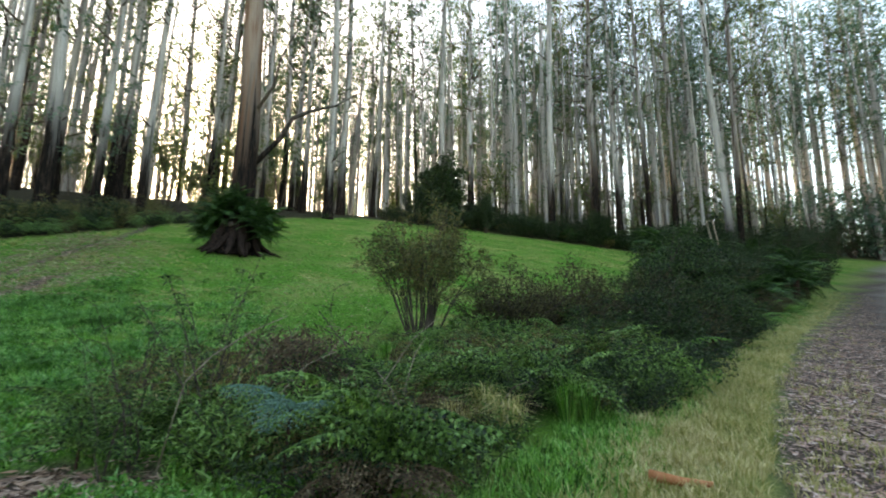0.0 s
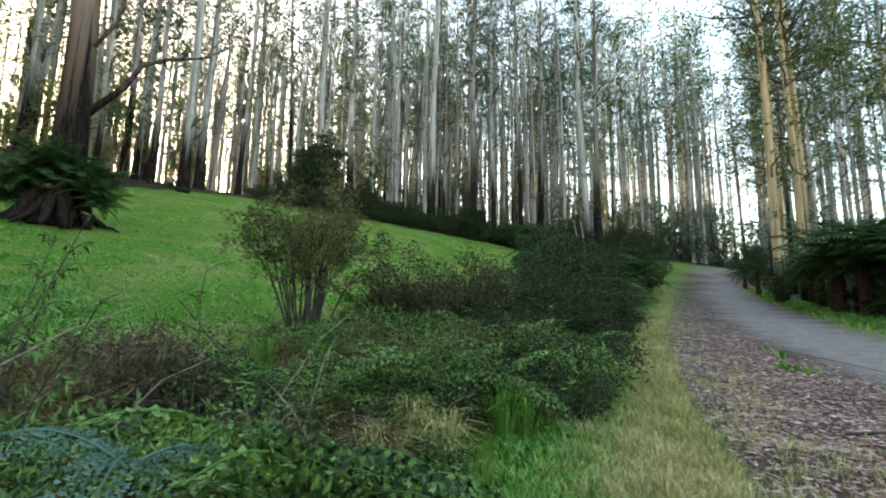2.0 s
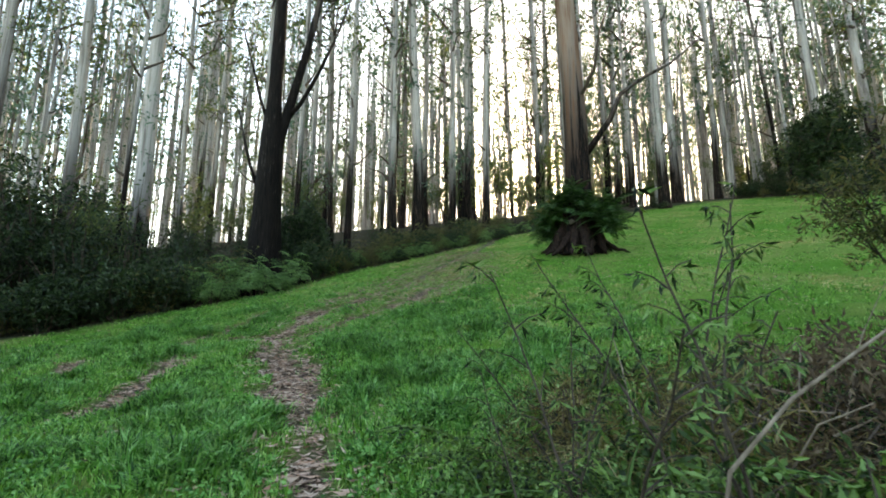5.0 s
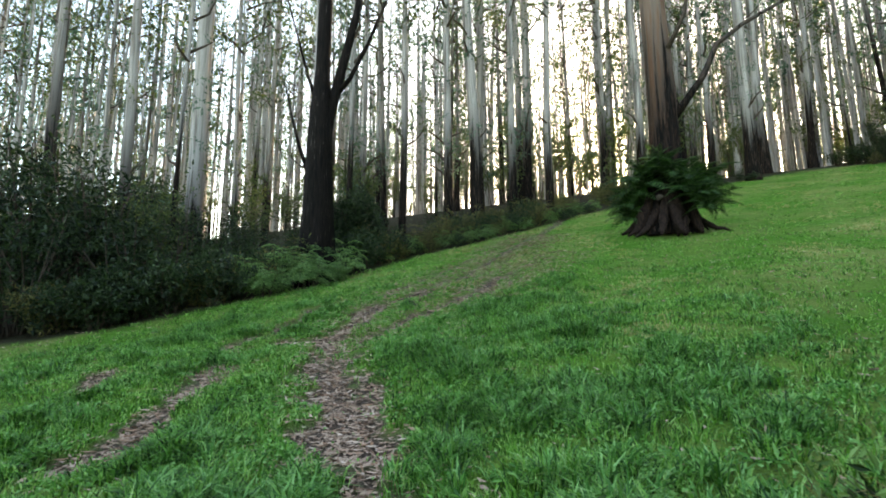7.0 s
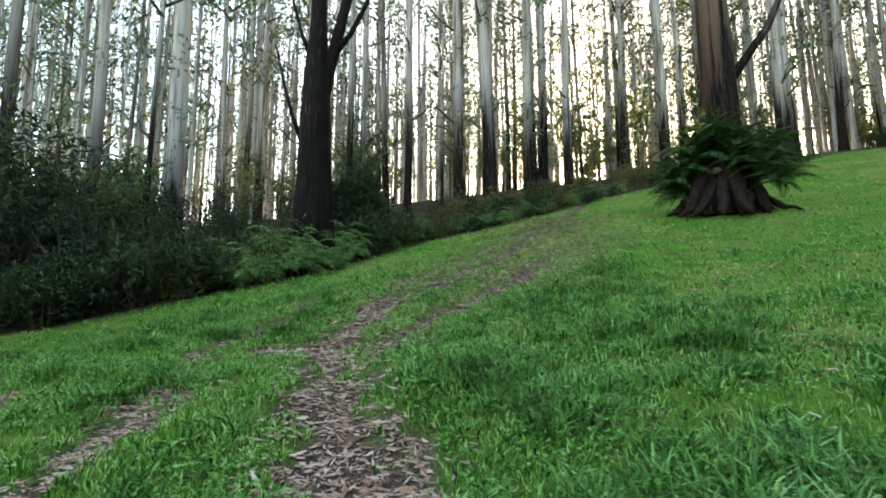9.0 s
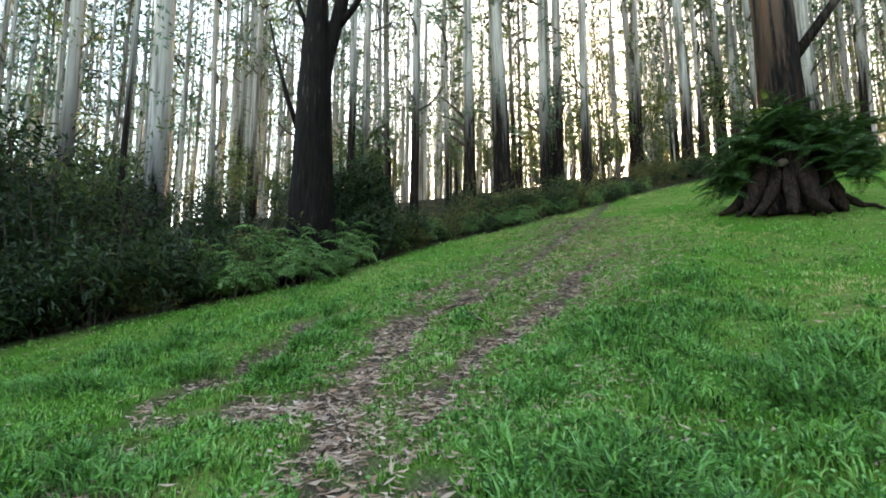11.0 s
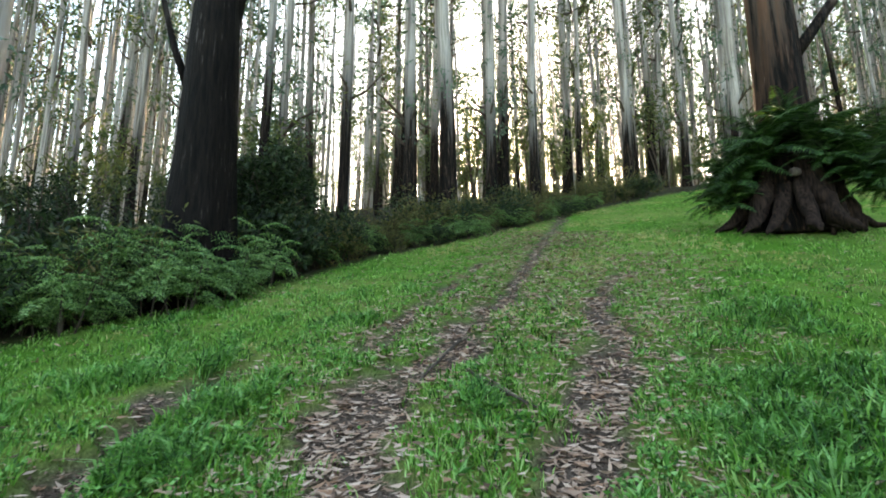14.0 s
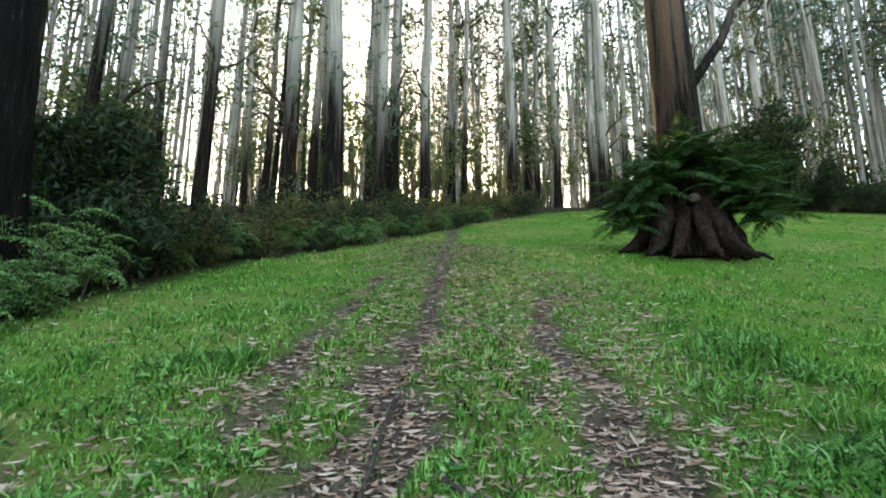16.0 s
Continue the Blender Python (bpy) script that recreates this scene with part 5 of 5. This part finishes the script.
stick("fallen_twig", "thin twig on the leafy track", [(-13.6, 12.2, 0.0), (-13.0, 11.9, 0.03), (-12.4, 11.5, 0.0)], 0.012)
stick("fallen_twig", "thin twig on the leafy track", [(-13.9, 15.9, 0.0), (-13.95, 15.0, 0.02)], 0.02)
stick("fallen_twig", "bent pale twig beside the leafy track", [(-5.5, 5.9, 0.0), (-5.3, 6.2, 0.05), (-5.35, 6.5, 0.02)], 0.014)
stick("fallen_twig", "thin twig in the grass", [(-9.3, 4.6, 0.0), (-8.4, 4.6, 0.03), (-7.5, 4.5, 0.0)], 0.01)
stick("fallen_twig", "pale twig lying in the meadow grass", [(-7.9, 11.2, 0.02), (-7.3, 11.5, 0.05)], 0.03)
stick("fallen_twig", "pale twig lying in the meadow grass", [(-8.7, 12.6, 0.03), (-7.7, 12.8, 0.05)], 0.012)
stick("fallen_stick", "long thin dark stick across the leafy track", [(-14.34, 13.15, 0.03), (-14.02, 12.04, 0.05), (-13.89, 11.50, 0.03)], 0.020, M_TWIG)
stick("fallen_stick", "long thin dark stick beside the leafy track", [(-13.58, 12.03, 0.04), (-13.15, 11.91, 0.05), (-12.74, 11.66, 0.03)], 0.018, M_TWIG)
stick("fallen_stick", "short pale stick on the meadow track", [(-14.15, 15.55, 0.03), (-13.69, 14.76, 0.03)], 0.018)
stick("bark_strip", "fresh orange strip of shed bark on the grass verge", [(1.60, 3.82, 0.02), (1.80, 3.69, 0.03), (1.98, 3.62, 0.01)], 0.045, M_ORANGE, "bark")
for i, (x, y) in enumerate(((9.0, 15.5), (10.2, 18.2), (-17.8, 37.0))):
    stick("leaning_pole", "pale dead sapling pole leaning over the shrubs", [(x + 8, y + 12, 0), (x + 7.4, y + 12.2, 4.5)], 0.07)


# ---- loose leaves and grass, too many to count ----
def field(rng, n, x0, x1, y0, y1, keep):
    """n random places in the box, thinned by the share that keep gives."""
    out = []
    have = 0
    while have < n:
        x, y = rng.uniform(x0, x1, 60000), rng.uniform(y0, y1, 60000)
        ok = rng.uniform(0, 1, 60000) < keep(x, y)
        out.append(np.stack([x[ok], y[ok]], 1))
        have += int(ok.sum())
    return np.concatenate(out)[:n]


def in_meadow(x, y):
    clear = (1 - forest_mask(x, y)) * (1 - road_mask(x, y)) * (segment_distance(x, y, ROAD_LEFT) > 1.2) * (y > 0.97 * x + 3.0)
    return clear * (1 - np.clip(rut_mask(x, y) * 1.6, 0, 0.97))


def stuff(name, label, category, vf, mat):
    tagged(new(name, mesh_from(name, *vf, mat)), label, category, kind="stuff")


def blades(rng, p, low, high, w, tuft=10, gather=0.035, long=0.0):
    """Tufts of bent blades; where the meadow is lush they grow longer by the factor long and hang over."""
    c = p[: len(p) // tuft]
    off = rng.normal(size=(len(c), tuft, 2))
    p = (c[:, None] + off * gather * (1 + 25 * w)).reshape(-1, 2)
    n = len(p)
    splay = off.reshape(-1, 2)
    base = np.stack([p[:, 0], p[:, 1], height(p[:, 0], p[:, 1]) - 0.01], 1)
    rich = np.repeat(lush(c[:, 0], c[:, 1]), tuft) if long else np.zeros(n)
    tall = rng.uniform(low, high, n) * (1 + long * rich) * np.repeat(rng.uniform(0.55, 1.4, len(c)), tuft)
    comb = np.repeat(rng.normal(size=(len(c), 2)), tuft, 0)
    lean = np.stack([splay[:, 0] * 0.4 + comb[:, 0] * (0.12 + 0.38 * rich) + rng.normal(size=n) * 0.22, splay[:, 1] * 0.4 + comb[:, 1] * (0.12 + 0.38 * rich) + rng.normal(size=n) * 0.22], 1)
    flat = np.zeros(n)
    first = unit(np.stack([lean[:, 0] * 0.6, lean[:, 1] * 0.6, flat + 1.0], 1)) * (tall * 0.55)[:, None]
    second = unit(np.stack([lean[:, 0] * 1.7, lean[:, 1] * 1.7, 0.75 - 1.0 * rich * rng.uniform(0.2, 1.0, n)], 1)) * (tall * 0.5)[:, None]
    side = unit(np.stack([-lean[:, 1] + rng.normal(size=n) * 0.3, lean[:, 0] + rng.normal(size=n) * 0.3, flat], 1)) * (w * rng.uniform(0.35, 0.65, n) * (1 + 0.25 * rich))[:, None]
    v = np.stack([base - side * 0.7, base + side * 0.7, base + first + side, base + first - side, base + first + second], 1).reshape(-1, 3)
    k = 5 * np.arange(n)
    quads, tips = np.stack([k, k + 1, k + 2, k + 3], 1).tolist(), np.stack([k + 3, k + 2, k + 4], 1).tolist()
    return v, quads + tips


def near_walk(x, y, reach, power):
    return 1 / (1 + (segment_distance(x, y, WALKED) / reach) ** power)


g = np.random.default_rng(90)
stuff("meadow_grass", "lush green meadow grass", "grass", blades(g, field(g, 215000, -23, -1, 0.3, 27, lambda x, y: in_meadow(x, y) * near_walk(x, y, 3.6, 2.4)), 0.045, 0.105, 0.0125, long=1.7), M_GRASS)
stuff("far_meadow_grass", "short green grass higher up the meadow", "grass", blades(g, field(g, 110000, -22, 22, 8, 52, lambda x, y: in_meadow(x, y) * np.clip((segment_distance(x, y, WALKED) - 3) / 4, 0, 1) / (1 + (y / 24) ** 2)), 0.04, 0.10, 0.016, 12), M_GRASS)
p = field(g, 62000, -20, -1, 2, 20, lambda x, y: in_meadow(x, y) * np.clip(0.15 + lush(x, y) + 0.5 * wave(x, y, 0.8, 6.0), 0, 1) * near_walk(x, y, 3.5, 3))
base = np.stack([p[:, 0], p[:, 1], height(p[:, 0], p[:, 1]) + g.uniform(0.03, 0.12, len(p)) * (0.6 + 0.7 * lush(p[:, 0], p[:, 1]))], 1)
stuff("clover", "patches of clover among the meadow grass", "clover", leaves(g, base, np.stack([g.normal(size=len(p)), g.normal(size=len(p)), g.normal(size=len(p)) * 0.25], 1), g.uniform(0.025, 0.05, len(p)), 0.03, 0.1), M_CLOVER)
p = np.repeat(field(g, 2600, -20, -1, 2, 18, lambda x, y: in_meadow(x, y) * lush(x, y) * near_walk(x, y, 4.0, 3)), 7, 0)
base = np.stack([p[:, 0], p[:, 1], height(p[:, 0], p[:, 1]) + 0.03 + 0.05 * lush(p[:, 0], p[:, 1])], 1)
stuff("meadow_weeds", "broad-leaved weeds among the long meadow grass", "weed", leaves(g, base, np.stack([g.normal(size=len(p)), g.normal(size=len(p)), g.uniform(0.1, 0.9, len(p))], 1), g.uniform(0.06, 0.14, len(p)), g.uniform(0.016, 0.04, len(p)), 0.2), M_CLOVER)
stuff("coarse_grass", "dark green coarse grass tufts in the meadow", "grass", blades(g, field(g, 60000, -23, -1, 2, 27, lambda x, y: in_meadow(x, y) * np.clip(lush(x, y) * 1.4 - 0.45, 0, 1) * near_walk(x, y, 5.0, 2.2)), 0.09, 0.17, 0.014, 14, 0.05, 0.9), M_COARSE)
stuff("dry_meadow_grass", "pale dry grass patches on the upper meadow", "grass", blades(g, field(g, 42000, -20, 18, 11, 50, lambda x, y: in_meadow(x, y) * np.clip(wave(x, y, 2.3, 0.7) * 1.4 + 0.5 * wave(x, y, 0.7, 2.0) - 0.45, 0, 1) / (1 + (y / 22) ** 3)), 0.04, 0.10, 0.011), M_DRY)


def verge_green(x, y):
    d = segment_distance(x, y, ROAD_LEFT)
    return np.clip((2.1 - d) / 0.6, 0, 1) * np.clip((d - 0.6) / 0.9, 0, 1) * left_of_road(x, y) * (y > 0.97 * x + 0.5) / (1 + (np.hypot(x - 1, y - 3) / 6) ** 2)


def verge_dry(x, y):
    d = segment_distance(x, y, ROAD_LEFT)
    return (left_of_road(x, y) + 0.12) * np.clip((1.55 - d) / 0.8, 0, 1) * np.clip(0.75 + 0.5 * wave(x, y, 0.7), 0, 1) / (1 + (np.hypot(x - 1, y - 3) / 7) ** 2)


stuff("verge_grass", "fresh green grass of the road verge", "grass", blades(g, field(g, 36000, -1, 22, 1, 26, verge_green), 0.05, 0.13, 0.010), M_GRASS)
stuff("dry_verge_grass", "straw-coloured dry grass along the road edge", "grass", blades(g, field(g, 52000, -1, 30, 1, 34, verge_dry), 0.05, 0.15, 0.008), M_DRY)
stuff("far_verge_grass", "green grass on the far verge of the road", "grass", blades(g, field(g, 16000, 8, 45, 0, 45, lambda x, y: np.clip((segment_distance(x, y, ROAD_MIDDLE) - 2.1) / 0.6, 0, 1) * np.clip((5.2 - segment_distance(x, y, ROAD_MIDDLE)) / 0.6, 0, 1) * (x > y)), 0.1, 0.26, 0.03), M_GRASS)


def fallen(rng, p, low=0.06, high=0.15):
    n = len(p)
    base = np.stack([p[:, 0], p[:, 1], height(p[:, 0], p[:, 1]) + rng.uniform(0.004, 0.03, n)], 1)
    way = np.stack([rng.normal(size=n), rng.normal(size=n), rng.normal(size=n) * 0.10], 1)
    l = rng.uniform(low, high, n)
    way = unit(way)
    side = unit(np.stack([-way[:, 1], way[:, 0], rng.normal(size=n) * 0.35], 1))
    w = (l * rng.uniform(0.18, 0.34, n))[:, None]
    curl = np.array([0, 0, 1.0]) * (l * rng.uniform(-0.02, 0.16, n))[:, None]
    mid = base + way * l[:, None] * 0.48
    v = np.stack([base + curl, mid + side * w * 0.5, base + way * l[:, None] + curl, mid - side * w * 0.5], 1)
    return v.reshape(-1, 3), np.arange(4 * n).reshape(n, 4)


def litter_zone(x, y):
    off_road = np.clip((segment_distance(x, y, ROAD_MIDDLE) - 1.5 + 0.5 * wave(x, y, 1.3, 5.0)) / 1.1, 0.03, 1)
    inside = (y < 0.97 * x + 4) * np.clip((segment_distance(x, y, ROAD_LEFT)) / 0.3, 0, 1) * (segment_distance(x, y, ROAD_MIDDLE) < 6.5)
    cleft = np.interp(y, [q[1] for q in ROAD_LEFT], [q[0] for q in ROAD_LEFT])
    inside = inside * (x > cleft)
    return off_road * inside * (segment_distance(x, y, ROAD_MIDDLE) < 5.2) / (1 + (np.hypot(x - 3, y - 3) / 9) ** 2)


stuff("track_leaf_litter", "dry brown and grey gum leaves in the ruts", "leaf litter", fallen(g, field(g, 23000, -20, -2.2, 3, 29, lambda x, y: np.clip(rut_mask(x, y), 0, 1) / (1 + (segment_distance(x, y, WALKED) / 7) ** 2))), M_LITTER)
stuff("meadow_leaf_litter", "single fallen gum leaves in the grass", "leaf litter", fallen(g, field(g, 26000, -22, -2, 2, 24, lambda x, y: in_meadow(x, y) * np.maximum(0.03, np.clip(1.05 - np.minimum(segment_distance(x, y, [q[:2] for q in RUT_MAIN]), segment_distance(x, y, [q[:2] for q in RUT_RIGHT])) / np.where(y > 8.5, 2.4, 0.9), 0, 1) * (1 - 0.75 * lush(x, y))))), M_LITTER)
stuff("road_leaf_litter", "thick brown and grey gum leaf litter at the road edge", "leaf litter", fallen(g, field(g, 52000, 0, 32, -2, 32, litter_zone), 0.045, 0.105), M_LITTER_ROAD)
